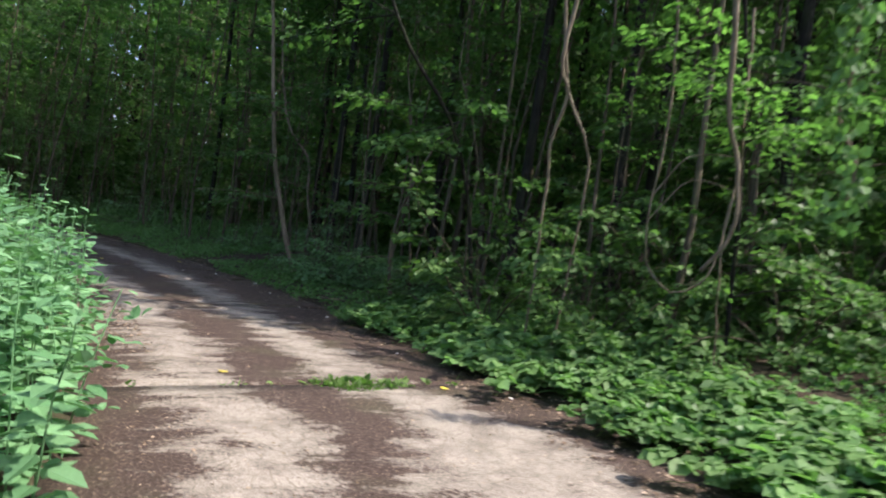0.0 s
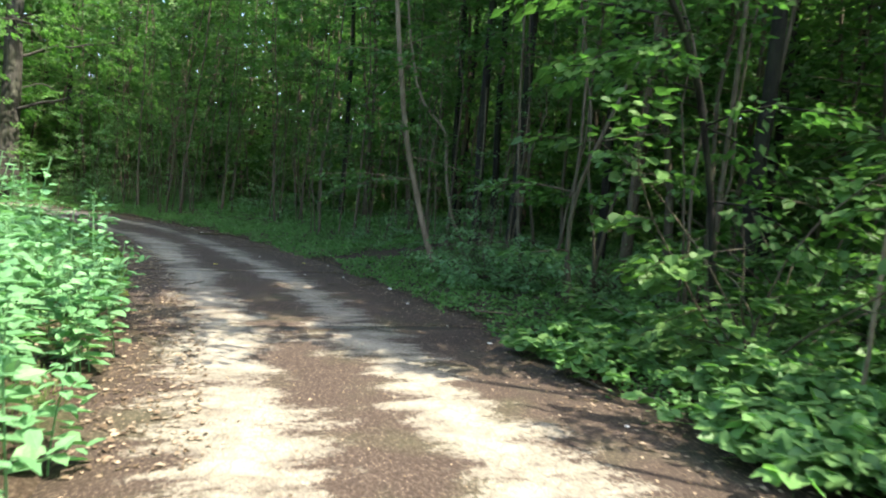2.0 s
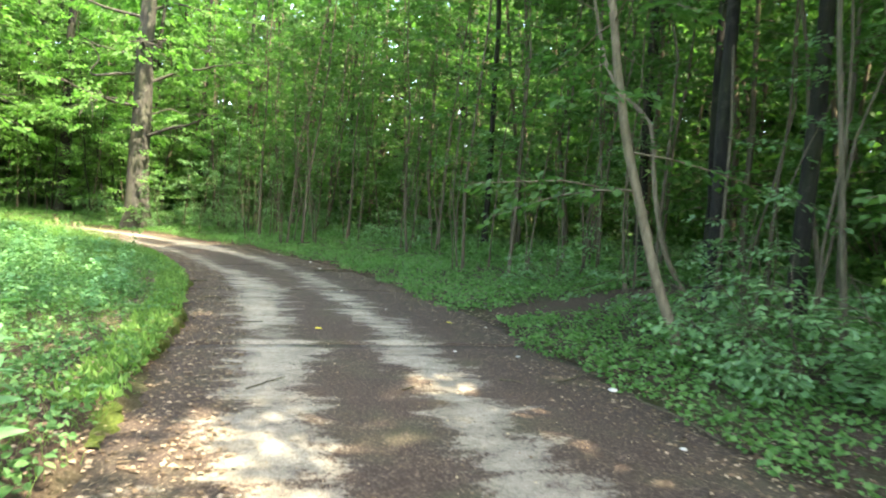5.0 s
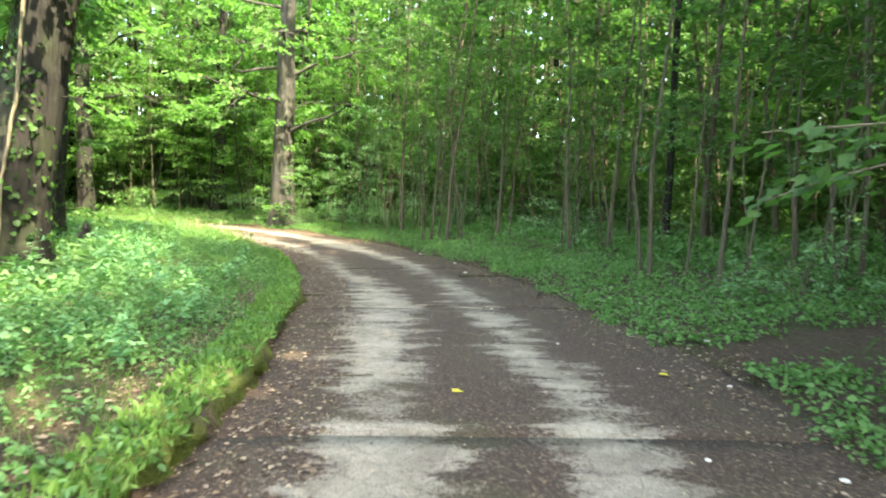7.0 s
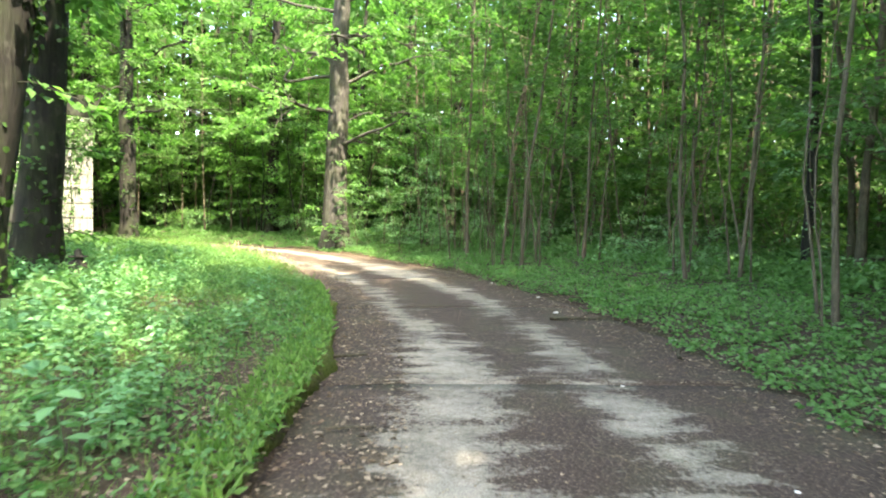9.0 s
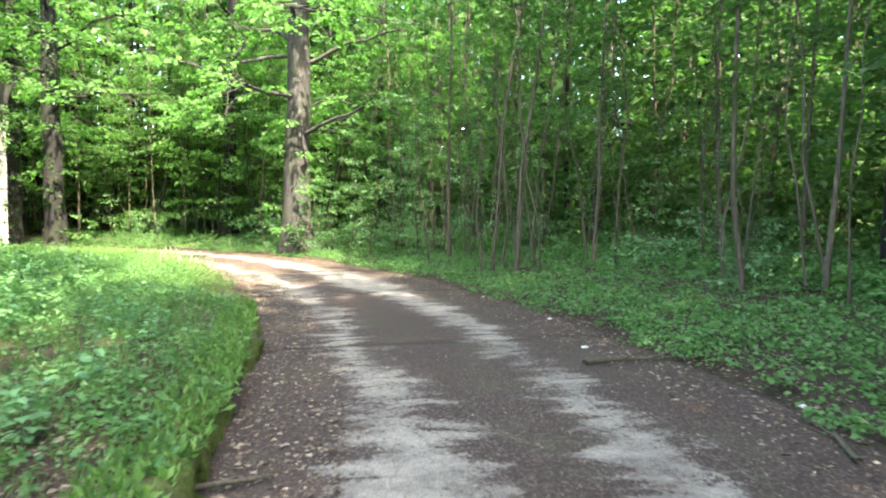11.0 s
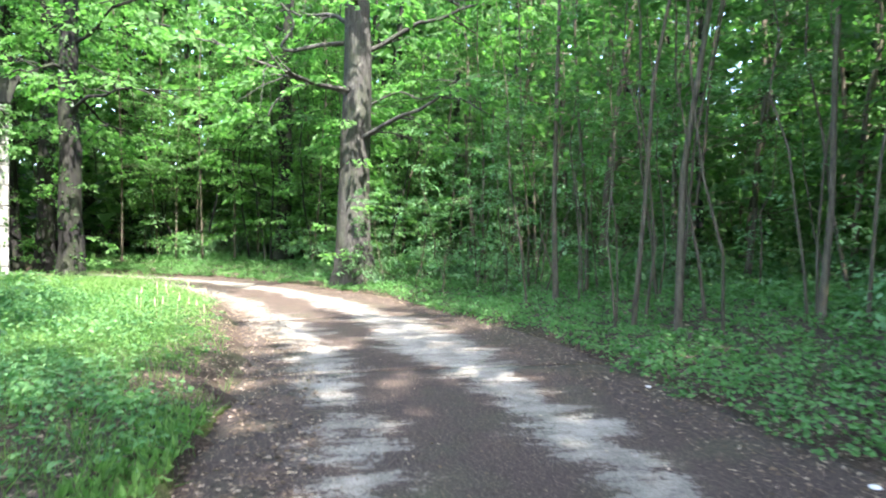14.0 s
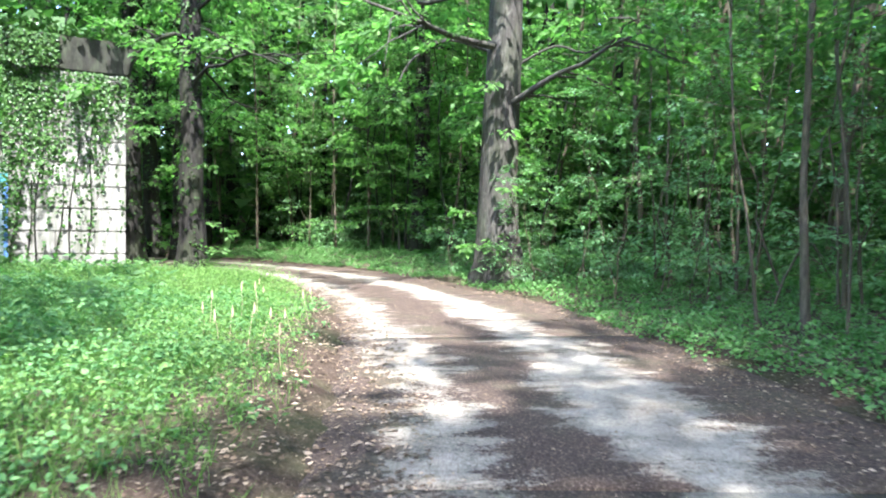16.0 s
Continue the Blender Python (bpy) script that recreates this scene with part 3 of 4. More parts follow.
for k, (x, y, s) in enumerate([(-28.6, 31.2, 0.8), (-27.0, 32.0, 1), (-25.9, 31.9, 0.8), (-24.7, 31.7, 1), (-23.5, 31.5, 0.9), (-22.2, 31.2, 1), (-21.1, 31.9, 0.8), (-19.5, 32.2, 1.0), (-22.8, 32.8, 1.2),
                               (-26.3, 33.3, 1.2), (-17.8, 31.9, 1), (-15.6, 30.6, 0.8), (-12.6, 28.0, 0.7), (-9.8, 26.2, 0.8), (-8.2, 25.2, 0.8), (-6.0, 22.0, 0.8), (-4.9, 20.8, 0.7), (-2.9, 17.2, 0.8), (-30.8, 30.9, 0.5),
                               (-27.9, 31.2, 0.7), (-26.4, 31.2, 0.7), (-25.2, 31.0, 0.8), (-23.4, 31.0, 0.6), (-24.2, 32.9, 1.1), (-20.4, 33.0, 1.1), (-17.0, 32.4, 1.0)]):
    place_tree(SAPLINGS, k, x, y, k * 53.0, s, "thin beech sapling with flat layered pale-green sprays", "beech saplings", "sapling")
n = 0
while n < 16:
    x, y = rng.uniform(-47, -34), rng.uniform(28, 38)
    if float(side([(x, y)])[0][0]) > HALF + 3:
        place_tree(BUSHES, n, x, y, rng.uniform(0, 360), rng.uniform(0.9, 1.4), "leafy beech bush on the slope beyond the bend", "beech bushes", "bush")
        n += 1
n = 0
while n < 42:
    x, y = rng.uniform(-52, -31), rng.uniform(20, 44)
    s = float(side([(x, y)])[0][0])
    if s > HALF + 3.5 or (s < -HALF - 3 and x < -40):
        place_tree(SAPLINGS, n, x, y, rng.uniform(0, 360), rng.uniform(0.7, 1.2), "beech sapling with flat sprays on the slope beyond the bend", "beech saplings", "sapling")
        n += 1
for k, (x, y, s) in enumerate([(-3.0, 15.4, 0.6), (-2.4, 14.9, 0.65), (-1.6, 14.5, 0.75), (-2.7, 16.5, 0.8), (-0.6, 13.6, 0.7)]):
    place_tree(BUSHES, k + 1, x, y, k * 97.0, s, "low leafy bush in the shade beside the spur", "beech bushes", "bush")
n = 0
while n < 125:
    x, y = rng.uniform(-52, 14), rng.uniform(8, 50)
    s = float(side([(x, y)])[0][0])
    ok = (HALF + 3.5 if y < 16 else HALF + 8) < s < 25 or (s < -HALF - 9 and x < -26 and y > 8 and not (-38 < x < -28 and 17 < y < 27))
    if ok and y > 9.5:
        place_tree(FILL, n, x, y, rng.uniform(0, 360), rng.uniform(0.7, 1.2), "dense leafy understory bush in the shade of the wood", "understory bushes", "bush")
        n += 1
for k in range(34):
    x, y = (rng.uniform(-50, -31), rng.uniform(32, 42)) if k % 3 else (rng.uniform(-50, -44), rng.uniform(8, 34))
    if abs(float(side([(x, y)])[0][0])) > 10:
        place_tree(FILL, k, x, y, rng.uniform(0, 360), rng.uniform(0.8, 1.25), "dense leafy understory bush beyond the bend", "understory bushes", "bush")

oak = big_tree("oak_tree", 19, 0.54, (0.5, -0.3), 4.4, 20, 40, 0.21, 5.2, BARK_OAK, LEAF_MAPLE, 1.5, 0, 26)
oak.matrix_basis = stand(-29.9, 31.8)
for line_, r0 in (([(-0.2, -0.3, 7.5), (-0.75, -1.1, 7.35), (-1.15, -1.7, 7.15), (-1.35, -1.95, 7.3), (-1.1, -1.65, 7.95), (-1.3, -2.0, 8.6)], 0.085),
                  ([(-0.2, -0.3, 5.9), (-0.85, -1.25, 6.2), (-1.35, -2.05, 5.65), (-1.5, -2.3, 5.1)], 0.06), ([(0.2, 0.3, 5.6), (0.9, 0.9, 6.0), (1.7, 1.2, 5.7), (2.5, 1.7, 6.1)], 0.04)):
    way = spline(line_, 0.25)
    put("dead_limb", mesh_of("dead_limb", *tube(np.column_stack([way[:, :2], way[:, 2]]), np.linspace(r0, r0 * 0.35, len(way)), 7), True), BARK_OAK, oak, "bare crooked dead limb")
tagged(oak, "stout old oak with a grey ridged trunk beside the bend", "tree")
left_a = big_tree("tree", 18, 0.52, (0.9, 2.2), 4.2, 14, 34, 0.2, 3.0, BARK_DARK_SHADED, LEAF_MAPLE, 1.5, 3200, 10)
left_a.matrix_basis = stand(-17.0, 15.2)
tagged(left_a, "big tree with dark bark deepened for shade, hung with climbing stems and ivy", "tree")
left_b = big_tree("tree", 18, 0.38, (0.4, 0.6), 4.2, 13, 34, 0.2, 2.7, BARK_DARK_SHADED, LEAF_MAPLE, 1.4, 1400, 8)
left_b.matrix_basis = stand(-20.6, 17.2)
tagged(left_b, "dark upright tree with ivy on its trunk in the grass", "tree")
left_c = big_tree("tree", 17, 0.36, (-0.5, 0.2), 4.8, 16, 34, 0.19, 4.2, BARK_DARK_SHADED, LEAF_MAPLE, 1.35, 1500, 10)
left_c.matrix_basis = stand(-35.8, 25.25)
tagged(left_c, "dark maple with ivy behind the masonry pier", "tree")
for x, y, a in ((-43.3, 24.5, 40), (-46.0, 25.5, 75), (-43.6, 26.2, 170), (-42.6, 19.6, 130),  (-38, 15, 90), (-30, 11, 10), (-25, 8, 200), (-39, 34.5, 300)):
    tagged(copy_thing(left_c, stand(x, y, a)), "dark ivy-grown tree of the wood", "tree")

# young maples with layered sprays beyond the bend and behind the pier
LAYERED = [pole_tree(rnd(7, 10), rnd(0.035, 0.05), (rnd(-0.9, 0.9), rnd(-0.9, 0.9)), 0.7 + 0.4 * k, 28, 70, 0.15, BARK_DARK_SHADED, LEAF_MAPLE, rnd(2.0, 2.6), 0.25, 1.0) for k in range(3)]
n = 0
while n < 46:
    x, y = rng.uniform(-54, -30), rng.uniform(12, 46)
    s = float(side([(x, y)])[0][0])
    if (s > HALF + 3 and x < -33) or (s < -HALF - 4 and x < -38 and not (-42 < x < -36 and 14 < y < 22)):
        place_tree(LAYERED, n, x, y, rng.uniform(0, 360), rng.uniform(0.8, 1.2), "slender young maple with layered fresh green sprays", "young maples")
        n += 1

# tall trees, mostly added: unseen high crowns keep the sun off the road
shade_tree = big_tree("tree", 24, 0.105, (0.4, 0.3), 8.5, 17, 30, 0.27, 5.4, BARK_DARK_SHADED, LEAF_TREE, 1.3)
shade_tree_tag = ("added tall dark-stemmed tree whose high closed crown shades the road", "tree", "tall trees of the wood")
shade_tree.matrix_basis = stand(-5.4, 28.0)
tagged(shade_tree, *shade_tree_tag)
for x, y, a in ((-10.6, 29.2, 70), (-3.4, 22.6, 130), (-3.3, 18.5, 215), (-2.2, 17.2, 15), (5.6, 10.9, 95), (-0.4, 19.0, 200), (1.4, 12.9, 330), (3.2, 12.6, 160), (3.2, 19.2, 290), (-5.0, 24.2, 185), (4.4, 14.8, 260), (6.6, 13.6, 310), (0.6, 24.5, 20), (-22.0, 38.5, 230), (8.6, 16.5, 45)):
    tagged(copy_thing(shade_tree, stand(x, y, a)), *shade_tree_tag)


# ---- far woods that close the place ----
def far_woods():
    np.random.seed(21)
    wood, at, along, up, size = [], [], [], [], []
    for k in range(860):
        a, d = rnd(0, 2 * np.pi), rnd(28, 64) if k % 3 else rnd(44, 70)
        if k > 520:
            a, d = (rnd(0.25, 1.9) if k < 690 else rnd(2.0, 3.5)), rnd(24, 50) if k < 690 else rnd(36, 62)
        x, y = -14 + d * math.cos(a), 20 + d * math.sin(a)
        s, run = side([(x, y)])
        if abs(s[0]) < (9 if run[0] < 66 else 4) or (s[0] < 0 and x > -26 and d < 40) or (x > 0 and y < 10 and d < 56):
            continue
        if y < -6 and k % 3:
            continue
        z = on_land(x, y)
        h = rnd(17, 26)
        wood.append(tube([(x, y, z - 0.4), (x + rnd(-0.4, 0.4), y, z + h / 2), (x + rnd(-1, 1), y + rnd(-1, 1), z + h)], [rnd(0.1, 0.3), 0.12, 0.03], 6))
        n = 260
        ang, rr, hh = rnd(0, 6.28, n), np.sqrt(rnd(0, 1, n)) * 3.4, rnd(0.0, 1.0, n) ** 0.9 * h
        hh = np.round(hh * 0.9 + rnd(0, 1)) / 0.9 + np.random.normal(0, 0.2, n) - 0.1 * rr
        at.append(np.column_stack([x + rr * np.cos(ang), y + rr * np.sin(ang), z + 0.5 + np.maximum(0, hh)]))
        along.append(np.column_stack([np.cos(ang), np.sin(ang), np.full(n, -0.2)]) + np.random.normal(0, 0.5, (n, 3)))
        up.append(np.array([0, 0, 1.0]) + np.random.normal(0, 0.9, (n, 3)))
        size.append(rnd(0.55, 1.05, n))
    ob = new("far_trees")
    put("trunks", mesh_of("trunks", *join(wood), True), BARK_DARK_SHADED, ob)
    put("crowns", mesh_of("crowns", *leaves(*(np.concatenate(c) for c in (at, along, up, size)), LEAF3)), LEAF_FAR, ob)
    return tagged(ob, "dense green wood standing far behind the track", "woods", kind="stuff")


far_woods()


# ---- ground plants ----
def scatter(n, smin, smax, rmin, rmax):
    """Points beside the road, by distance from its middle and along it."""
    s, r = rnd(smin, smax, n), rnd(rmin, rmax, n)
    cx, cy = np.interp(r, RUN, LINE[:, 0]), np.interp(r, RUN, LINE[:, 1])
    tx, ty = np.interp(r, RUN, TANG[:, 0]), np.interp(r, RUN, TANG[:, 1])
    xy = np.column_stack([cx + ty * s, cy - tx * s])
    s2, r2 = side(xy)
    keep = np.abs(s2 - s) < 0.4
    return xy[keep], s2[keep], r2[keep]


def spur(xy):
    """How far a point lies from the trodden spur that leaves the road."""
    a, b = np.array([-6.6, 17.9]), np.array([-1.5, 21.6])
    t = np.clip(((xy - a) @ (b - a)) / ((b - a) @ (b - a)), 0, 1)
    return np.linalg.norm(xy - (a + t[:, None] * (b - a)), axis=1)


def bare_edge(s, r):
    """How much grows beside the road: little on the trampled strip past the kerb's end."""
    strip = np.clip((-s - HALF - 0.15) / 1.2, 0.1, 1)
    return np.where((r > 47.5) & (r < 56), strip, 1.0)


def herbs(name, xy, height, per, size, shape, material, label, category, spread=0.12, upright=0.5):
    z = land(xy)
    k = len(xy)
    base = np.repeat(np.column_stack([xy, z]), per, 0)
    h = np.repeat(height, per) * rnd(0.15, 1.0, k * per)
    a = rnd(0, 6.28, k * per)
    out = np.column_stack([np.cos(a), np.sin(a), np.zeros(k * per)])
    at = base + out * (rnd(0, spread, k * per))[:, None]
    at[:, 2] += h
    along = out + np.random.normal(0, 0.25, (k * per, 3))
    along[:, 2] += rnd(-0.5, 0.4, k * per)
    up = np.array([0, 0, 1.0]) + np.random.normal(0, upright, (k * per, 3))
    ob = put(name, mesh_of(name, *leaves(at, along, up, size * rnd(0.6, 1.3, k * per), shape)), material)
    return tagged(ob, label, category, kind="stuff")


np.random.seed(31)
xy, s, r = scatter(26000, EDGE_R, HALF + 8, 16, 76)
keep = (spur(xy) > 0.5 + 0.25 * wave(xy[:, 0], xy[:, 1], 2.3, 4)) & (s - EDGE_R > 0.1 + 0.3 * wave(xy[:, 0], xy[:, 1], 1.1, 2) + 0.18 * wave(xy[:, 0], xy[:, 1], 3.7, 5)) & (rnd(0, 1, len(xy)) < 1.15 - 0.07 * (s - HALF))
xy, s = xy[keep], s[keep]
tall = 1 + 0.6 * wave(xy[:, 0], xy[:, 1], 0.9, 5)
near = s < HALF + 3
herbs("ground_ivy", xy[near], (rnd(0.05, 0.2, len(xy)) * tall)[near], 11, 0.058, LEAF4 * [1, 1.25, 1], LEAF_VERGE, "low green woodland herbs carpeting the verge under the trees", "herbs")
herbs("wood_herbs", xy[~near], (rnd(0.06, 0.26, len(xy)) * tall)[~near], 8, 0.11, LEAF4, LEAF_VERGE, "low green herbs and seedlings between the stems", "herbs")
xy, s, r = scatter(8000, HALF + 7, HALF + 24, 10, 76)
herbs("undergrowth", xy, rnd(0.08, 0.4, len(xy)), 7, 0.25, LEAF3, LEAF_HERB, "green undergrowth on the shaded forest floor", "herbs", 0.2)
xy, s, r = scatter(19000, -HALF - 7, -HALF - 0.1, 26, 58)
clump = wave(xy[:, 0], xy[:, 1], 1.3, 6) + 0.6 * wave(xy[:, 0], xy[:, 1], 2.9, 9)
inner = np.clip((-s - HALF - 0.15) / 1.1, 0.12, 1)
keep = rnd(0, 1, len(xy)) < (0.55 + 0.35 * clump) * (0.35 + 0.65 * inner) * bare_edge(s, r)
xy, clump, inner, r = xy[keep], clump[keep], inner[keep], r[keep]
tall = (0.1 + 0.3 * rnd(0, 1, len(xy)) * np.clip(0.5 + clump * 0.6, 0.15, 1.3)) * (0.3 + 0.7 * inner)
near = side(xy)[0] > -HALF - 2.6
herbs("verge_herbs", xy[near], tall[near], 11, 0.056, LEAF6, LEAF_HERB, "fresh green herbs and dead-nettle on the grassy bank", "herbs", 0.14, 0.55)
herbs("bank_herbs", xy[~near], tall[~near] * 1.2, 9, 0.075, LEAF4, LEAF_HERB, "rank green herbs further up the bank", "herbs", 0.16, 0.55)
xy, s, r = scatter(9500, -HALF - 24, -HALF - 2.8, 4, 76)
herbs("meadow_herbs", xy, rnd(0.1, 0.4, len(xy)), 8, 0.19, LEAF3, LEAF_HERB, "green herbs spreading below the trees", "herbs", 0.2)
a, d = rnd(0, 6.28, 7000), rnd(34, 66, 7000)
xy = np.column_stack([-16 + d * np.cos(a), 20 + d * np.sin(a)])
xy = xy[(np.abs(side(xy)[0]) > 3.2) & (xy[:, 1] > -5)]
herbs("slope_undergrowth", xy, rnd(0.1, 0.7, len(xy)), 6, 0.5, LEAF3, LEAF_FAR, "green undergrowth covering the far slope of the wood", "herbs", 0.5)


def grass(name, xy, height, label):
    z = land(xy)
    per = 6
    k = len(xy) * per
    at = np.repeat(np.column_stack([xy, z - 0.01]), per, 0)
    at[:, :2] += np.random.normal(0, 0.03, (k, 2))
    along = np.random.normal(0, 0.42, (k, 3)) + [0, 0, 1.0]
    up = np.random.normal(0, 1, (k, 3))
    ob = put(name, mesh_of(name, *leaves(at, along, up, np.repeat(height, per) * rnd(0.6, 1.2, k), BLADE3)), LEAF_GRASS)
    return tagged(ob, label, "grass", kind="stuff")


xy, s, r = scatter(10000, -HALF - 5, -HALF - 0.03, 24, 52)
keep = rnd(0, 1, len(xy)) < bare_edge(s, r)
xy, s, r = xy[keep], s[keep], r[keep]
grass("grass", xy, 0.12 + 0.12 * rnd(0, 1, len(xy)) * np.clip((r - 24) / 20, 0.3, 1.4), "thin fresh grass among the herbs of the bank")
xy, s, r = scatter(18000, -HALF - 11, -HALF - 0.25, 47, 66)
keep = rnd(0, 1, len(xy)) < bare_edge(s, r)
xy, s, r = xy[keep], s[keep], r[keep]
grass("meadow_grass", xy, rnd(0.1, 0.34, len(xy)) * np.clip((-s - HALF) / 1.2, 0.4, 1) * np.clip((r - 46) / 5, 0.3, 1), "tall sunlit yellow-green grass in the clearing")
xy, s, r = scatter(7000, -HALF - 9, -HALF - 0.4, 48.5, 64)
herbs("meadow_weeds", xy, rnd(0.12, 0.45, len(xy)), 10, 0.042, LEAF3, LEAF_GRASS, "light green flowering weeds among the tall grass", "herbs", 0.1, 0.6)


# ---- mossy kerb along the bank ----
def moss_material():
    m, nt, b = mat("mossy_kerb", 0.95, 0, 0.1)
    v = place(nt)
    tuft, blot = noise_at(nt, v, 40, 5, 0.7), noise_at(nt, v, 2.2, 5, 0.65)
    moss = ramp(nt, tuft, [(0.3, (0.035, 0.06, 0.012)), (0.7, (0.13, 0.17, 0.035))])
    soil = ramp(nt, tuft, [(0.3, (0.04, 0.03, 0.02)), (0.7, (0.15, 0.125, 0.09))])
    nt.links.new(mix(nt, ramp(nt, blot, [(0.34, (0, 0, 0)), (0.5, (0.92, 0.92, 0.92))]), soil, moss), b.inputs["Base Color"])
    bump(nt, b, tuft, 1.0, 0.03)
    return m


rr = np.arange(30.0, 47.6, 0.12)
cx, cy = np.interp(rr, RUN, LINE[:, 0]), np.interp(rr, RUN, LINE[:, 1])
tx, ty = np.interp(rr, RUN, TANG[:, 0]), np.interp(rr, RUN, TANG[:, 1])
PROFILE = [(0.05, -0.08), (0.02, 0.04), (-0.01, 0.1), (-0.06, 0.135), (-0.16, 0.145), (-0.27, 0.14), (-0.36, 0.06)]
fade = np.clip(np.minimum(rr - 30, 47.4 - rr) / 2.5, -0.3, 1)
rows_v = []
for off, up_ in PROFILE:
    s_ = -HALF + off + 0.03 * np.sin(rr * 3.1) + np.random.normal(0, 0.03, len(rr)) + 0.07 * np.sin(rr * 1.3 + 1)
    px, py = cx + ty * s_, cy - tx * s_
    rows_v.append(np.column_stack([px, py, base_z(px, py) + (up_ + np.random.normal(0, 0.022, len(rr))) * (fade if up_ > 0 else 1)]))
kv = np.stack(rows_v, 1).reshape(-1, 3)
i, j = np.meshgrid(np.arange(len(rr) - 1), np.arange(len(PROFILE) - 1), indexing="ij")
w = len(PROFILE)
kf = np.stack([i * w + j, (i + 1) * w + j, (i + 1) * w + j + 1, i * w + j + 1], -1).reshape(-1, 4)
tagged(put("kerb", mesh_of("kerb", kv, kf, True), moss_material()), "low rounded kerb overgrown with yellow-green moss", "kerb", kind="structure")

np.random.seed(37)
xy, s, r = scatter(6500, -HALF - 0.45, -HALF + 0.02, 30.5, 46.8)
z = base_z(xy[:, 0], xy[:, 1]) + 0.14
n = len(xy)
tagged(put("kerb_moss", mesh_of("kerb_moss", *leaves(np.column_stack([xy, z]), np.random.normal(0, 0.7, (n, 3)) + [0, 0, 0.6], np.random.normal(0, 1, (n, 3)), rnd(0.03, 0.11, n), LEAF4 * [1, 0.6, 1])), LEAF_GRASS),
       "tufts of moss and short grass on the kerb", "moss", kind="stuff")


# ---- nettles and brambles at the start of the road ----
def nettle(height):
    """A nettle: a square stem with pairs of toothed leaves, crossed at each node."""
    line = bent((0, 0, -0.05), (rnd(-0.12, 0.12), rnd(-0.12, 0.12), 1), height, 6, 0.0, 0.05)
    at, along, size = [], [], []
    nodes = 13
    for q in range(nodes):
        t = 0.18 + 0.82 * q / (nodes - 1)
        k = t * 6
        i = min(int(k), 5)
        p0 = line[i] + (line[i + 1] - line[i]) * (k - i)
        for w in (0, np.pi):
            a = q * np.pi / 2 + w + rnd(-0.3, 0.3)
            d = np.array([math.cos(a), math.sin(a), rnd(-0.35, 0.25)])
            at.append(p0 + d * 0.03)
            along.append(d)
            size.append(0.15 * (1.15 - 0.75 * t**2) * rnd(0.8, 1.2))
        if q % 2 and q < nodes - 2:
            a = rnd(0, 6.28)
            d = np.array([math.cos(a), math.sin(a), 0.3])
            for u in (0.08, 0.13, 0.17):
                at.append(p0 + d * u)
                along.append(d + np.random.normal(0, 0.6, 3))
                size.append(rnd(0.06, 0.1))
    ob = new("nettle")
    put("stem", mesh_of("stem", *tube(line, np.linspace(0.006, 0.003, 7), 5), True), LEAF_NETTLE, ob)
    n = len(at)
    up = np.array([0, 0, 1.0]) + np.random.normal(0, 0.2, (n, 3))
    put("foliage", mesh_of("foliage", *leaves(at, along, up, size, LEAF6 * [1, 1.05, 1])), LEAF_NETTLE, ob)
    return ob


np.random.seed(41)
NETTLES = [nettle(h) for h in (0.6, 1.1, 1.4, 1.55, 1.7)]
xy, s, r = scatter(360, -HALF - 2.7, -HALF + 0.15, 17.0, 29.0)
for (x, y), d in zip(xy[:285], -s - HALF):
    k = int(np.clip(d * 2.2 + rnd(0.6, 2.6), 0, 4))
    place_tree([NETTLES[k]], 0, x, y, rnd(0, 360), rnd(0.9, 1.15), "tall fresh green stinging nettle on the road bank", "nettles on the bank", "nettle")

xy, s, r = scatter(230, -HALF - 5, -HALF - 0.8, 29, 44)
keep = wave(xy[:, 0], xy[:, 1], 1.3, 6) > -0.1
for k, (x, y) in enumerate(xy[keep]):
    place_tree(NETTLES, k % 2, x, y, rnd(0, 360), rnd(0.5, 0.85), "short young nettle among the herbs of the bank", "nettles on the bank", "nettle")


def bramble(reach, arms):
    ob = new("bramble")
    at, along, up, size = [], [], [], []
    for _ in range(arms):
        a = rnd(0, 6.28)
        line = bent((0, 0, -0.03), (math.cos(a), math.sin(a), rnd(0.6, 1.4)), reach * rnd(0.7, 1.2), 6, 1.6, 0.1)
        line[:, 2] = np.maximum(line[:, 2], 0.02)
        put("runner", mesh_of("runner", *tube(line[::2], np.linspace(0.005, 0.002, 4), 3), True), LEAF_BRAMBLE, ob)
        for q in range(1, 7):
            p0, a2 = line[q], a + rnd(-1.5, 1.5)
            stalk = p0 + np.array([math.cos(a2) * 0.06, math.sin(a2) * 0.06, rnd(0.05, 0.24)])
            for da in (-1.15, 0, 1.15):
                at.append(stalk)
                along.append((math.cos(a2 + da), math.sin(a2 + da), rnd(-0.35, 0.1)))
                up.append(np.array([0, 0, 1.0]) + np.random.normal(0, 0.36, 3))
                size.append(rnd(0.1, 0.15) * (1.15 if da == 0 else 1))
    put("foliage", mesh_of("foliage", *leaves(at, along, up, size, LEAF_BROAD)), LEAF_BRAMBLE, ob)
    return ob


BRAMBLES = [bramble(rnd(0.5, 0.75), 5) for _ in range(4)]
xy, s, r = scatter(240, EDGE_R + 0.15, HALF + 1.9, 16.5, 27.0)
for k, (x, y) in enumerate(xy[:200]):
    place_tree(BRAMBLES, k, x, y, rnd(0, 360), rnd(0.75, 1.1), "broad-leaved green bramble sprawling along the road edge", "brambles along the road", "bramble")

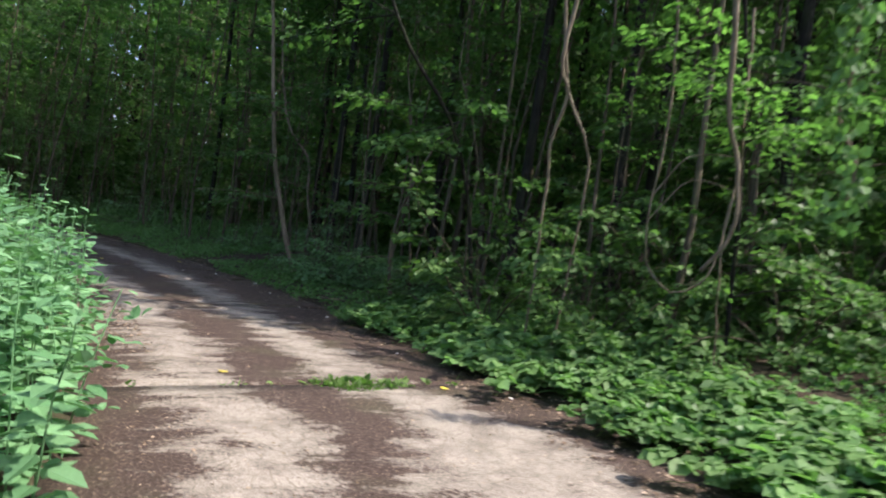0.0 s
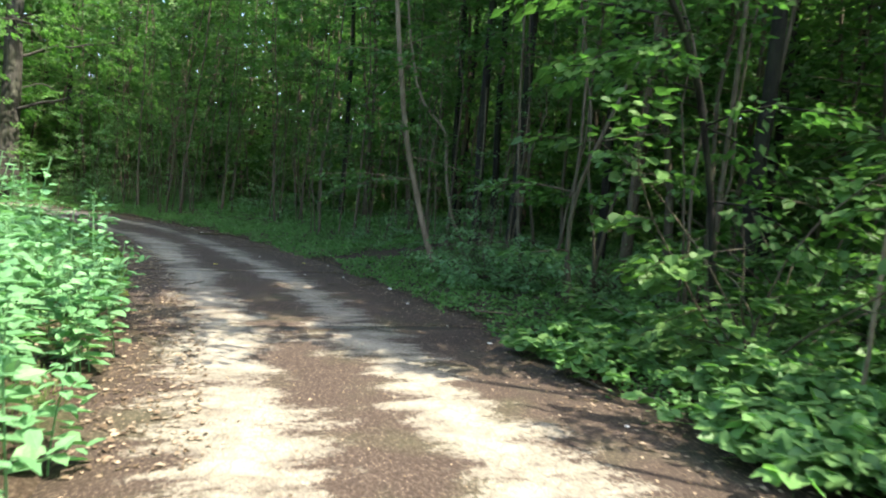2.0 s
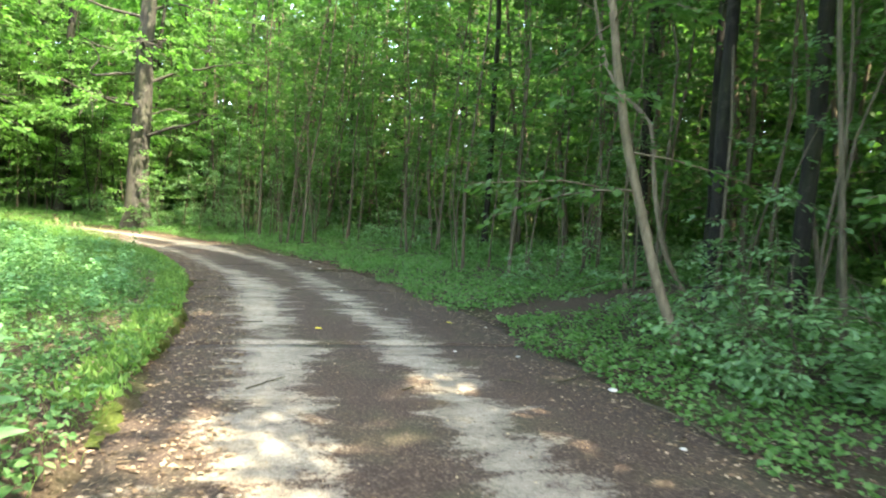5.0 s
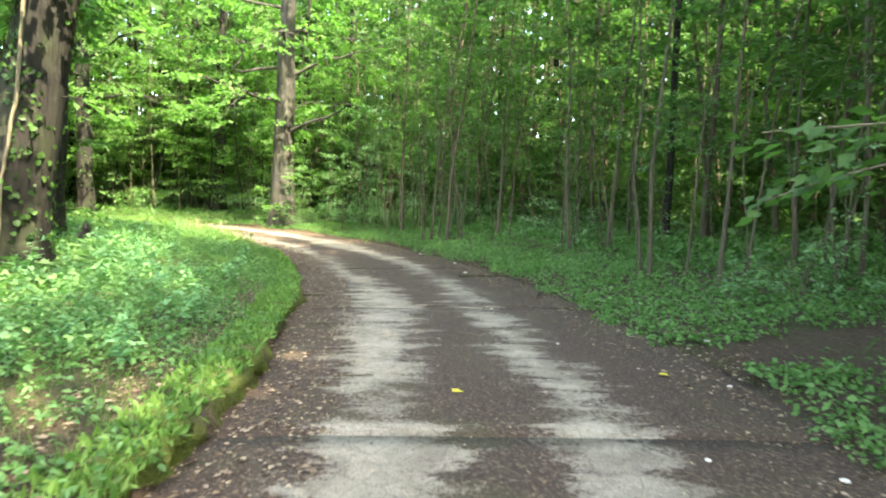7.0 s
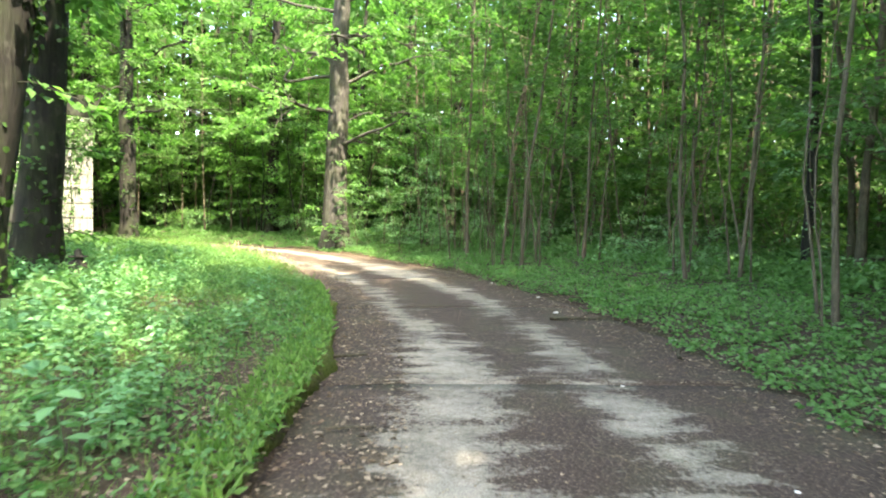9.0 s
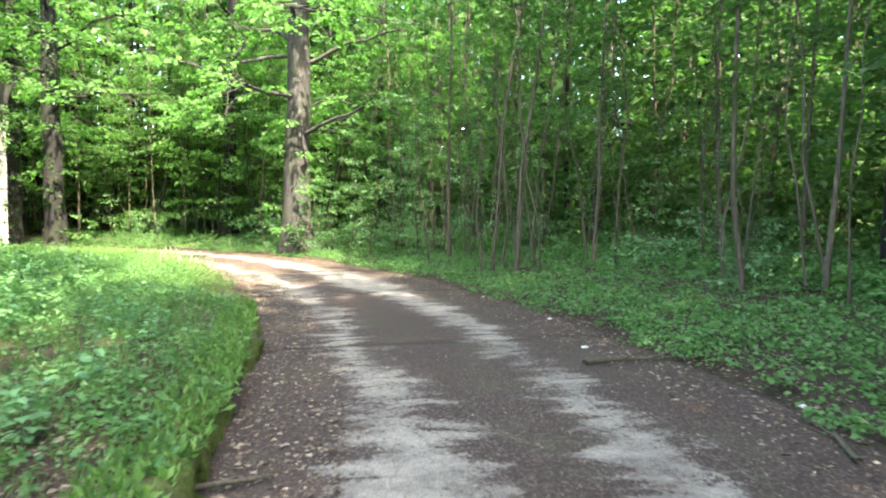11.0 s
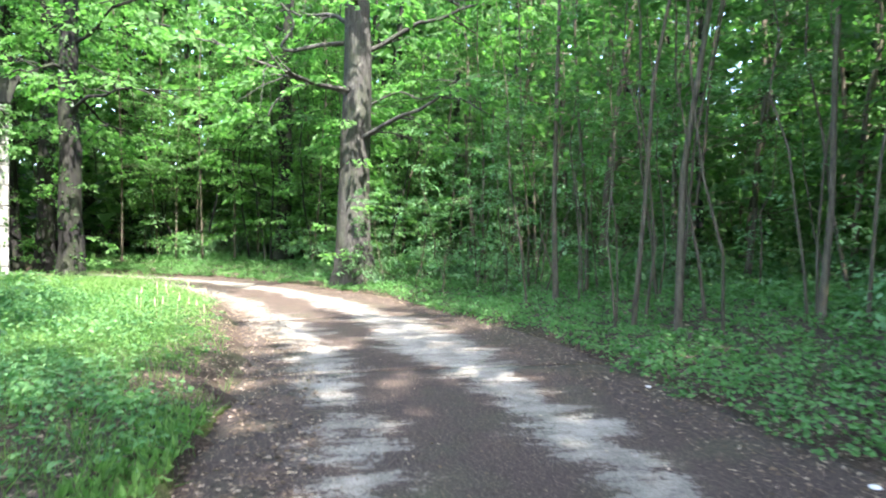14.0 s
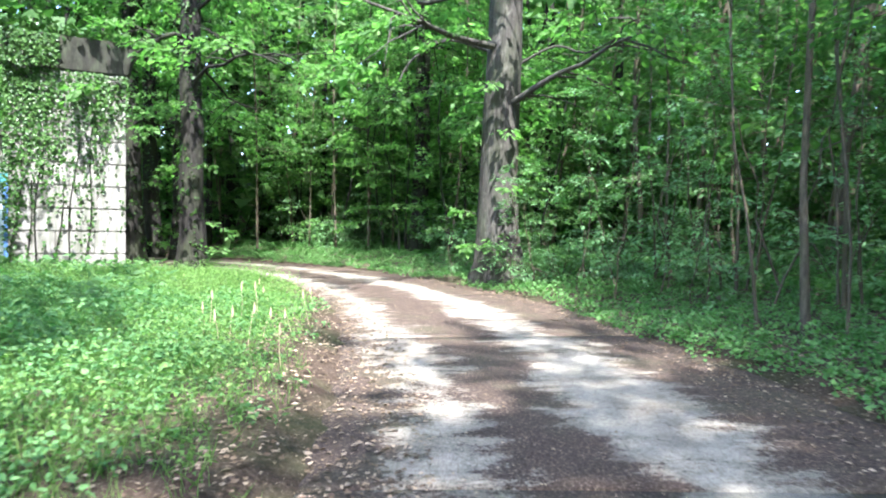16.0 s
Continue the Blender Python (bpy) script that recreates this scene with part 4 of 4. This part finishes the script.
HAZELS = [bush("hazel_bush", 3.1, 1.3, 11, 26, 0.13, LEAF_HAZEL, LEAF_BROAD, 0.4) for _ in range(2)]
for k, (x, y, sc, turn) in enumerate([(0.8, 9.8, 0.9, 20), (2.3, 9.0, 0.55, 140), (4.6, 8.6, 0.8, 260), (3.4, 10.6, 0.9, 75), (6.0, 9.4, 1.0, 15), (1.8, 11.8, 0.9, 310)]):
    place_tree(HAZELS, k, x, y, turn, sc, "hazel bush with broad bright-green leaves by the road", "hazel bushes", "bush")


# a tangle of climbing stems that hang from the trees
def liana(points, radius):
    line = spline([tuple(p) for p in points], 0.12)
    line += np.cumsum(np.random.normal(0, 0.006, line.shape), 0)
    ob = put("climbing_stem", mesh_of("climbing_stem", *tube(line, np.linspace(radius, radius * 0.5, len(line)), 7), True), BARK_PALE)
    return tagged(ob, "bare grey-brown climbing stem hanging in loops from the trees", "vine", "hanging climbing stems")


for pts, rad in (([(1.3, 8.0, 5.4), (1.13, 8.13, 3.9), (1.27, 8.22, 3.45), (1.18, 8.39, 2.85), (1.24, 8.48, 2.05), (1.2, 8.6, 0.2)], 0.032),
                 ([(1.0, 8.1, 5.2), (1.2, 8.2, 3.9), (1.33, 8.22, 3.43), (1.68, 8.29, 2.8), (1.72, 8.36, 2.2), (1.6, 8.5, 0.2)], 0.027),
                 ([(2.2, 7.4, 5.0), (2.3, 7.4, 3.6), (2.32, 7.44, 2.76), (2.31, 7.56, 1.96), (2.38, 7.55, 1.47), (2.65, 7.43, 1.21), (2.91, 7.31, 1.35), (3.04, 7.24, 1.68), (3.1, 7.2, 2.3)], 0.02),
                 ([(2.5, 6.5, 4.6), (2.66, 6.58, 3.3), (2.9, 6.66, 2.47), (2.93, 6.72, 1.91), (2.75, 6.9, 1.5)], 0.035),
                 ([(2.3, 7.4, 2.3), (2.6, 7.3, 2.75), (3.1, 7.2, 2.8)], 0.012), ([(2.3, 7.5, 2.0), (2.7, 7.4, 2.5), (3.3, 7.3, 2.4)], 0.01),
                 ([(3.2, 7.6, 4.6), (3.3, 7.6, 2.9), (3.2, 7.5, 1.9), (3.3, 7.6, 0.4)], 0.02),
                 ([(-15.9, 15.3, 6.0), (-16.1, 15.1, 3.2), (-16.3, 14.9, 1.5), (-16.2, 14.8, 0.6), (-16.4, 14.7, 0.0)], 0.04)):
    liana(pts, rad)


def ivy_stem(points, radius, count):
    """A hanging stem wrapped in ivy leaves."""
    line = spline([tuple(p) for p in points], 0.1)
    ob = new("ivy_vine")
    put("stem", mesh_of("stem", *tube(line, np.linspace(radius, radius * 0.6, len(line)), 6), True), BARK_PALE, ob)
    at = line[np.random.randint(0, len(line), count)] + np.random.normal(0, 0.07, (count, 3))
    put("foliage", mesh_of("foliage", *leaves(at, np.random.normal(0, 0.5, (count, 3)) + [0, 0, -0.6], np.random.normal(0, 0.5, (count, 3)) + [-0.4, -0.8, 0.3], rnd(0.06, 0.1, count), LEAF_BROAD)), LEAF_BRAMBLE, ob)
    return tagged(ob, "hanging stem wrapped in light green ivy by the road", "vine")


ivy_stem([(2.76, 4.78, 3.86), (2.90, 4.97, 3.19), (2.91, 5.08, 2.82), (3.08, 5.05, 2.48), (3.07, 5.12, 2.09)], 0.02, 260)


# stems with a bend or a lean of their own
def crooked(points, radius, bark, label, sprays=0, arms=(), leaf=LEAF_TREE):
    line = spline([tuple(p) for p in points], 0.35)
    line += np.cumsum(np.random.normal(0, 0.008, line.shape), 0) * [1, 1, 0]
    rad = np.linspace(radius, radius * 0.55, len(line))
    rad[0] *= 1.3
    ob = new("tree")
    put("trunk", mesh_of("trunk", *tube(line, rad, 10), True), bark, ob)
    crown = []
    for _ in range(sprays):
        a = rnd(0, 6.28)
        twig = bent(line[np.random.randint(len(line) // 4, len(line))], (math.cos(a), math.sin(a), rnd(0.0, 0.5)), rnd(1.0, 2.2), 4, 0.5, 0.12)
        put("branch", mesh_of("branch", *tube(twig, np.linspace(0.014, 0.004, 5), 4), True), bark, ob)
        crown.append(spray(twig, 0.7, 75, 0.13))
    for a, b in arms:
        twig = np.linspace(a, b, 6) + np.random.normal(0, 0.03, (6, 3))
        put("branch", mesh_of("branch", *tube(twig, np.linspace(0.016, 0.004, 6), 4), True), bark, ob)
        crown.append(spray(twig, 0.45, 130, 0.13, 0.3))
    if crown:
        put("crown", mesh_of("crown", *leaves(*(np.concatenate(c) for c in zip(*crown)), LEAF4)), leaf, ob)
    return tagged(ob, label, "tree", "young trees of the wood")


crooked([(-3.5, 15.75, 0.0), (-3.85, 15.75, 1.0), (-4.2, 15.74, 2.26), (-4.5, 15.75, 3.75), (-5.1, 15.9, 8)], 0.062, BARK_PALE, "pale leaning tree with smooth brown bark beside the spur", 10)
crooked([(-3.6, 20.1, 0.2), (-4.0, 19.8, 0.9), (-4.3, 19.7, 2.0), (-4.5, 19.9, 3.2), (-5.4, 20.3, 4.4), (-6.0, 20.6, 7.5)], 0.048, BARK_PALE, "thin crooked pale stem at the edge of the verge", 8)
crooked([(-0.9, 12.5, 0.2), (-1.0, 12.5, 0.9), (-0.95, 12.6, 1.7), (-0.75, 12.4, 2.4), (-0.3, 12.8, 3.6)], 0.038, BARK_POLE, "thin bent hazel stem in the dark undergrowth", 5)
crooked([(0.6, 10.6, 0.2), (0.3, 10.3, 2.0), (-0.2, 9.7, 3.2), (-0.9, 9.0, 4.0), (-1.4, 8.7, 5.0)], 0.04, BARK_DARK_SHADED, "leaning hornbeam with leaf sprays reaching over the road", 9,
        [((0.0, 10.2, 3.3), (-1.25, 9.1, 2.6)), ((0.0, 10.2, 3.4), (-1.7, 9.0, 3.2)), ((-0.1, 10.0, 3.0), (-0.5, 9.0, 2.7)), ((0.1, 10.2, 3.6), (0.4, 8.9, 3.3))])


crooked([(3.9, 8.6, 0.2), (3.7, 8.4, 2.4), (3.3, 7.8, 4.0), (2.9, 7.4, 5.2)], 0.035, BARK_DARK_SHADED, "young maple leaning out into the light with fresh leaves", 5,
        [((3.5, 8.0, 3.4), (2.3, 6.7, 3.5)), ((3.4, 7.9, 3.7), (1.7, 7.0, 4.0)), ((3.6, 8.2, 3.0), (2.9, 6.6, 3.4)), ((3.4, 7.9, 3.9), (2.2, 7.2, 4.4)), ((3.6, 8.2, 3.2), (3.4, 6.6, 3.0))], LEAF_MAPLE)


# ---- masonry pier with ivy ----
def stone_material(name, dark, light, moss):
    m, nt, b = mat(name, 0.9, 0, 0.2)
    v = place(nt)
    fine, blot = noise_at(nt, v, 30, 6, 0.7), noise_at(nt, v, 1.4, 6, 0.7)
    col = mix(nt, 0.5, ramp(nt, fine, [(0.3, dark), (0.7, light)]), ramp(nt, blot, [(0.3, dark), (0.65, light)]))
    run = noise_at(nt, place(nt, 3, 3, 0.5), 2.0, 5, 0.7)
    col = mix(nt, ramp(nt, run, [(0.42, (0, 0, 0)), (0.7, (moss, moss, moss))]), col, (0.07, 0.08, 0.05))
    nt.links.new(col, b.inputs["Base Color"])
    bump(nt, b, fine, 0.5, 0.01)
    return m


STONE = stone_material("limestone", (0.1, 0.095, 0.082), (0.28, 0.27, 0.245), 0.85)
STONE_DARK = stone_material("weathered_cap_stone", (0.013, 0.0125, 0.01), (0.048, 0.047, 0.038), 0.85)


def box_bm(x0, x1, y0, y1, z0, z1, bevel=0.02, taper=0.0):
    bm = bmesh.new()
    bmesh.ops.create_cube(bm, size=1)
    for v in bm.verts:
        top = v.co.z > 0
        k = 1 + (taper if top else 0)
        v.co = ((x0 + x1) / 2 + v.co.x * (x1 - x0) * k, (y0 + y1) / 2 + v.co.y * (y1 - y0) * k, z1 if top else z0)
    if bevel:
        bmesh.ops.bevel(bm, geom=list(bm.edges), offset=bevel, segments=2, affect="EDGES")
    return bm


np.random.seed(51)
pier = tagged(new("masonry_pier"), "tall pale limestone pier with a dark cap, overgrown with ivy", "pier")
pier.matrix_basis = pose(-34.9, 22.15, on_land(-34.9, 22.15) - 0.15, 0, 0, -4)
PW, PD, PH = 2.55, 2.2, 5.1
part("core", box_bm(-PD + 0.05, -0.06, -PW / 2 + 0.05, PW / 2 - 0.05, 0, PH, 0), STONE, pier)
courses = 9
ch = PH / courses
for c in range(courses):
    cuts = [-PW / 2, -PW / 2 + PW * (0.32 if c % 2 else 0.5) + rnd(-0.12, 0.12), PW / 2] if c % 2 == 0 else [-PW / 2, -PW / 6 + rnd(-0.15, 0.15), PW / 4 + rnd(-0.1, 0.1), PW / 2]
    for a, b in zip(cuts[:-1], cuts[1:]):
        part("block", box_bm(-0.5, rnd(-0.012, 0.012), a + 0.008, b - 0.008, c * ch + 0.008, (c + 1) * ch - 0.008, 0.018), STONE, pier)
    for a, b in ((-PD, -1.3), (-1.3, -0.51)):
        part("block", box_bm(a + 0.008, b - 0.008, PW / 2 - 0.3, PW / 2 + 0.003 + rnd(-0.01, 0.01), c * ch + 0.008, (c + 1) * ch - 0.008, 0.018), STONE, pier)
cap = part("cap", box_bm(-PD - 0.02, 0.03, -PW / 2 - 0.02, PW / 2 + 0.03, PH + 0.004, PH + 0.8, 0.03, 0.17), STONE_DARK, pier, "dark weathered flaring cap stone")
n = 12500
py, pz = rnd(-PW / 2 - 0.1, PW / 2 + 0.05, n), rnd(0.3, PH + 0.8, n)
dens = 0.75 * (pz / PH) ** 1.4 - 0.34 * (py / PW) + 0.22 * wave(py * 2.2, pz * 0.5, 1.6, 4) - 0.12
hang = (np.abs(((py * 1.7 + 0.15 * np.sin(pz * 3)) % 0.55) - 0.27) < 0.05) & (pz > 0.5)
keep = (rnd(0, 0.75, n) < dens) | (hang & (rnd(0, 1, n) < 0.22))
keep &= (pz < PH) | (py < -0.2)
py, pz = py[keep], pz[keep]
n = len(py)
front = np.where(pz > PH, 0.24, 0.02) + rnd(0, 0.09, n)
put("ivy", mesh_of("ivy", *leaves(np.column_stack([front, py, pz]), np.random.normal(0, 0.5, (n, 3)) + [0, 0, -0.9], np.random.normal(0, 0.35, (n, 3)) + [1, 0, 0.3], rnd(0.045, 0.09, n), LEAF_BROAD)), LEAF_IVY, pier, "trailing dark green ivy")
for y0 in (-0.95, -0.72, -0.5, -0.1, 0.22, 0.6):
    h = rnd(2.2, 4.2)
    zz = np.linspace(0.0, h, 14)
    line = np.column_stack([np.full(14, 0.025), y0 - 0.25 + 0.22 * zz / h + 0.06 * np.sin(zz * 1.7 + y0 * 9), zz])
    put("ivy_stem", mesh_of("ivy_stem", *tube(line, np.linspace(0.022, 0.01, 14), 6), True), BARK_DARK_SHADED, pier, "dark bare ivy stem")
n = 700
top = np.column_stack([rnd(-PD, 0.3, n), rnd(-PW / 2 - 0.3, PW / 2 - 0.3, n), PH + 0.75 + rnd(0, 0.3, n)])
put("ivy", mesh_of("ivy", *leaves(top, np.random.normal(0, 1, (n, 3)), np.random.normal(0, 0.4, (n, 3)) + [0, 0, 1], rnd(0.1, 0.2, n), LEAF_BROAD)), LEAF_IVY, pier, "ivy mat on the cap")


# ---- the gatehouse beside the pier, with its blue door ----
def paint(name, c, rough=0.5):
    m, nt, b = mat(name, rough, 0, 0.4)
    wear = noise_at(nt, place(nt), 12, 6, 0.7)
    nt.links.new(ramp(nt, wear, [(0.35, tuple(0.75 * k for k in c)), (0.6, c)]), b.inputs["Base Color"])
    bump(nt, b, wear, 0.2, 0.004)
    return m


PLASTER, BLUE, TEAL = paint("pale_render", (0.62, 0.6, 0.53), 0.9), paint("blue_door_paint", (0.1, 0.22, 0.5)), paint("teal_lintel_paint", (0.08, 0.3, 0.33))
house = tagged(new("gatehouse"), "pale rendered gatehouse with a blue door behind the pier", "house")
house.matrix_basis = pose(-37.4, 18.9, on_land(-37.4, 18.9) - 0.1, 0, 0, -4)
for nm, bm_, mt in (("wall", box_bm(-4, 0, 1.9, 2.6, 0, 3.4), PLASTER), ("wall", box_bm(-4, 0, -4, 0.6, 0, 3.4), PLASTER), ("wall", box_bm(-4, 0, 0.604, 1.896, 2.45, 3.4), PLASTER),
                    ("roof", box_bm(-4.3, 0.3, -4.3, 2.9, 3.404, 3.6), STONE_DARK)):
    part(nm, bm_, mt, house)
door = part("door", box_bm(-0.22, -0.16, 0.7, 1.8, 0.02, 2.2, 0.005), paint("grey_door_slats", (0.35, 0.42, 0.42)), house, "grey-green slatted door")
for k in range(9):
    part("slat", box_bm(-0.155, -0.13, 0.74, 1.76, 0.1 + k * 0.23, 0.28 + k * 0.23, 0.006), door.data.materials[0], door)
for a, b, c, d, mt in ((0.606, 0.7, 0.0, 2.2, BLUE), (1.8, 1.894, 0.0, 2.2, BLUE), (0.606, 1.894, 2.204, 2.446, TEAL)):
    part("door_frame", box_bm(-0.2, 0.03, a, b, c, d, 0.008), mt, house, "blue painted frame")

# a small dark stump in the grass
stump_m = bark_mat("rotten_stump", (0.015, 0.012, 0.01), (0.05, 0.042, 0.035), 20, 5, 0.2)
stump = tagged(new("tree_stump"), "small dark rotten stump standing in the grass", "stump")
stump.matrix_basis = stand(-19.0, 17.4)
put("trunk", mesh_of("trunk", *tube([(0, 0, -0.1), (0, 0, 0.2), (0.02, 0, 0.36), (0.02, 0.01, 0.42), (0.0, 0.0, 0.56), (0, 0, 0.6)], [0.19, 0.15, 0.14, 0.07, 0.06, 0.002], 9), True), stump_m, stump)
put("bracket", mesh_of("bracket", *tube([(0, 0, 0.43), (0, 0, 0.45), (0, 0, 0.475), (0, 0, 0.48)], [0.01, 0.16, 0.15, 0.005], 9), True), stump_m, stump, "dark flat bracket growth")


# ---- litter, sticks and stones on the road ----
def litter(name, xy, size, label):
    z = land(xy)
    s = side(xy)[0]
    z = np.where((s > -HALF) & (s < EDGE_R + 0.15), base_z(xy[:, 0], xy[:, 1]) + 0.022 - 0.035 * (np.abs(s) / HALF) ** 6, z + 0.008)
    n = len(xy)
    a = rnd(0, 6.28, n)
    ob = put(name, mesh_of(name, *leaves(np.column_stack([xy, z + 0.003]), np.column_stack([np.cos(a), np.sin(a), rnd(-0.02, 0.15, n)]), np.random.normal(0, 0.22, (n, 3)) + [0, 0, 1], size * rnd(0.5, 1.3, n), LEAF4)), LEAF_DEAD)
    return tagged(ob, label, "leaf litter", kind="stuff")


np.random.seed(61)
xy, s, r = scatter(14000, -HALF, HALF, 17, 62)
litter("road_litter", xy[rnd(0, 1, len(xy)) < 0.25 + 0.75 * (np.abs(s) / HALF) ** 2], 0.028, "small dry leaf bits and bud scales strewn over the road")
xy, s, r = scatter(30000, EDGE_R - 0.7, EDGE_R + 1.9, 16, 64)
litter("verge_litter", xy[rnd(0, 1, len(xy)) < np.exp(-np.abs(s - EDGE_R - 0.05) / np.where((r > 37) & (r < 50), 0.9, 0.5))], 0.046, "dry brown leaves drifted along the road edge")
xy, s, r = scatter(13000, -HALF - 1.0, -HALF + 0.85, 24, 62)
litter("edge_litter", xy, 0.05, "dry brown leaves and twigs against the mossy kerb")
xy, s, r = scatter(3500, HALF + 0.3, HALF + 9, 44, 66)
litter("floor_litter", xy, 0.1, "brown leaves lying on the forest floor near the oak")


def stick(x, y, length, turn, radius, lift=0.0):
    line = bent((0, 0, 0), (1, 0, 0), length, 8, 0.0, 0.09) * [1, 1, 0.25]
    line -= line.mean(0)
    wood = [tube(line, np.linspace(radius, radius * 0.45, 9), 7)]
    for q in (3, 5):
        wood.append(tube(bent(line[q], (0.7, rnd(-1, 1), 0.1), length * 0.22, 3, 0.1, 0.1), np.linspace(radius * 0.5, radius * 0.2, 4), 5))
    s = float(side([(x, y)])[0][0])
    z = base_z(x, y) + 0.015 if abs(s) < HALF else on_land(x, y)
    ob = put("stick", mesh_of("stick", *join(wood), True), BARK_POLE)
    ob.matrix_basis = pose(x, y, z + radius * 0.8 - min(0, float(line[:, 2].min())) + lift, 0, 0, turn)
    return tagged(ob, "dead brown fallen branch lying on the litter", "stick", "fallen sticks")


for x, y, l, turn, rad in ((-12.18, 22.3, 1.25, 74, 0.028), (-12.55, 17.85, 0.42, 67, 0.022), (-13.2, 24.3, 0.8, 40, 0.02), (-0.6, 9.3, 0.7, 120, 0.016), (-1.0, 10.0, 0.9, 100, 0.014),
                          (-4.4, 14.6, 0.8, 60, 0.014), (-3.4, 13.6, 1.1, 130, 0.012), (-8.8, 14.9, 0.35, 60, 0.01), (-7.0, 18.6, 0.8, 20, 0.018), (-5.6, 21.6, 2.4, 150, 0.04), (-3.4, 21.4, 2.8, 35, 0.035), (-2.0, 18.0, 2.2, 80, 0.03),
                          (-1.4, 11.9, 1.5, 30, 0.015), (-10.7, 16.3, 0.4, 50, 0.012), (-6.7, 12.6, 0.5, 80, 0.008), (-4.9, 14.0, 0.25, 15, 0.009), (-5.6, 13.2, 0.22, 75, 0.008), (-10.2, 21.0, 1.2, 110, 0.02)):
    stick(x, y, l, turn, rad)

PEBBLE = stone_material("pale_pebble", (0.4, 0.38, 0.33), (0.7, 0.67, 0.6), 0.1)


def pebble(x, y, size, material=PEBBLE, label="pale flat stone lying on the road edge"):
    bm = bmesh.new()
    size *= 0.6
    bmesh.ops.create_icosphere(bm, subdivisions=2, radius=size)
    for v in bm.verts:
        v.co *= 1 + 0.28 * noise.noise(v.co * (0.9 / size) + Vector((x, y, 0)))
        v.co.z *= 0.4
    s = float(side([(x, y)])[0][0])
    z = base_z(x, y) + 0.012 if abs(s) < HALF else on_land(x, y)
    ob = part("stone", bm, material, None)
    ob.matrix_basis = pose(x, y, z + size * 0.25, 0, 0, x * 50)
    return tagged(ob, label, "stone", "loose stones")


for x, y, sz in ((-6.77, 18.4, 0.06), (-5.2, 15.2, 0.05), (-1.74, 10.7, 0.05), (-4.0, 14.3, 0.07), (-14.3, 24.2, 0.06), (-10.5, 21.6, 0.06), (-12.9, 22.6, 0.07), (-3.3, 12.9, 0.04), (-6.2, 16.9, 0.04), (-2.4, 11.5, 0.03),
                (-9.9, 18.9, 0.035), (-8.1, 17.4, 0.03), (-5.9, 15.0, 0.035), (-16.6, 25.7, 0.05), (-0.4, 8.3, 0.035), (0.9, 6.6, 0.04)):
    pebble(x, y, sz)
YELLOW = leaf_mat("leaf_yellow", (0.55, 0.45, 0.05), (0.6, 0.5, 0.07), (0.65, 0.55, 0.1), 0.2)
for x, y, a in ((-6.8, 16.85, 0.4), (0.2, 6.6, 1.2), (-1.9, 6.1, 2.0), (-7.9, 15.1, 0.9)):
    z = float(base_z(x, y)) + 0.022
    ob = put("fallen_leaf", mesh_of("fallen_leaf", *leaves([(0, 0, 0)], [(math.cos(a), math.sin(a), 0.05)], [(0.1, 0.05, 1)], [0.1], LEAF_BROAD)), YELLOW)
    ob.location = (x, y, z)
    tagged(ob, "single yellow fallen leaf lying on the road", "leaf", "yellow leaves")

# grass and weeds that grow from the joints between slabs
np.random.seed(71)
at_run = SLAB_START + SLAB * np.arange(3, 6)
xy, s, r = scatter(6000, -1.9, 1.9, at_run[1] - 0.2, at_run[1] + 0.2)
m_ = (np.abs(r - at_run[1]) < 0.02 + 0.2 * np.exp(-((s - 0.35) / 0.5) ** 2)) & (rnd(0, 1, len(s)) < 0.02 + 0.22 * np.exp(-((s - 0.35) / 0.6) ** 2))
xy = xy[m_]
z0 = base_z(xy[:, 0], xy[:, 1])
xy, z0 = xy[::2], z0[::2]
k = len(xy) * 6
pos = np.repeat(np.column_stack([xy, z0 - 0.02]), 6, 0) + np.random.normal(0, 0.02, (k, 3)) * [1, 1, 0]
ob = put("joint_grass", mesh_of("joint_grass", *join([leaves(pos, np.random.normal(0, 0.6, (k, 3)) + [0, 0, 0.8], np.random.normal(0, 1, (k, 3)), rnd(0.03, 0.12, k), BLADE * [1, 1.3, 1]),
                                                     leaves(pos[::3] + [0, 0, 0.04], np.random.normal(0, 1, (len(pos[::3]), 3)), np.random.normal(0, 0.3, (len(pos[::3]), 3)) + [0, 0, 1], rnd(0.04, 0.11, len(pos[::3])), LEAF4)])), LEAF_GRASS)
tagged(ob, "grass and small weeds growing from a slab joint", "grass", kind="stuff")

# dry seed stalks at the meadow's edge
np.random.seed(81)
xy, s, r = scatter(60, -HALF - 1.6, -HALF - 0.25, 51.5, 58)
STRAW = paint("dry_straw", (0.42, 0.34, 0.22), 0.8)
for x, y in xy[:15]:
    line = bent((0, 0, -0.03), (rnd(-0.2, 0.2), rnd(-0.2, 0.2), 1), rnd(0.35, 0.6), 5, 0.1, 0.06)
    stalk = tagged(new("seed_stalk"), "dry straw-coloured seed stalk in the tall grass", "grass stalk", "dry seed stalks")
    stalk.matrix_basis = stand(float(x), float(y))
    put("stem", mesh_of("stem", *tube(line, np.linspace(0.004, 0.002, 6), 4), True), STRAW, stalk)
    put("seed_head", mesh_of("seed_head", *tube([line[-1] - [0, 0, 0.1], line[-1] - [0, 0, 0.05], line[-1] + [0, 0, 0.03]], [0.006, 0.013, 0.002], 5), True), STRAW, stalk)
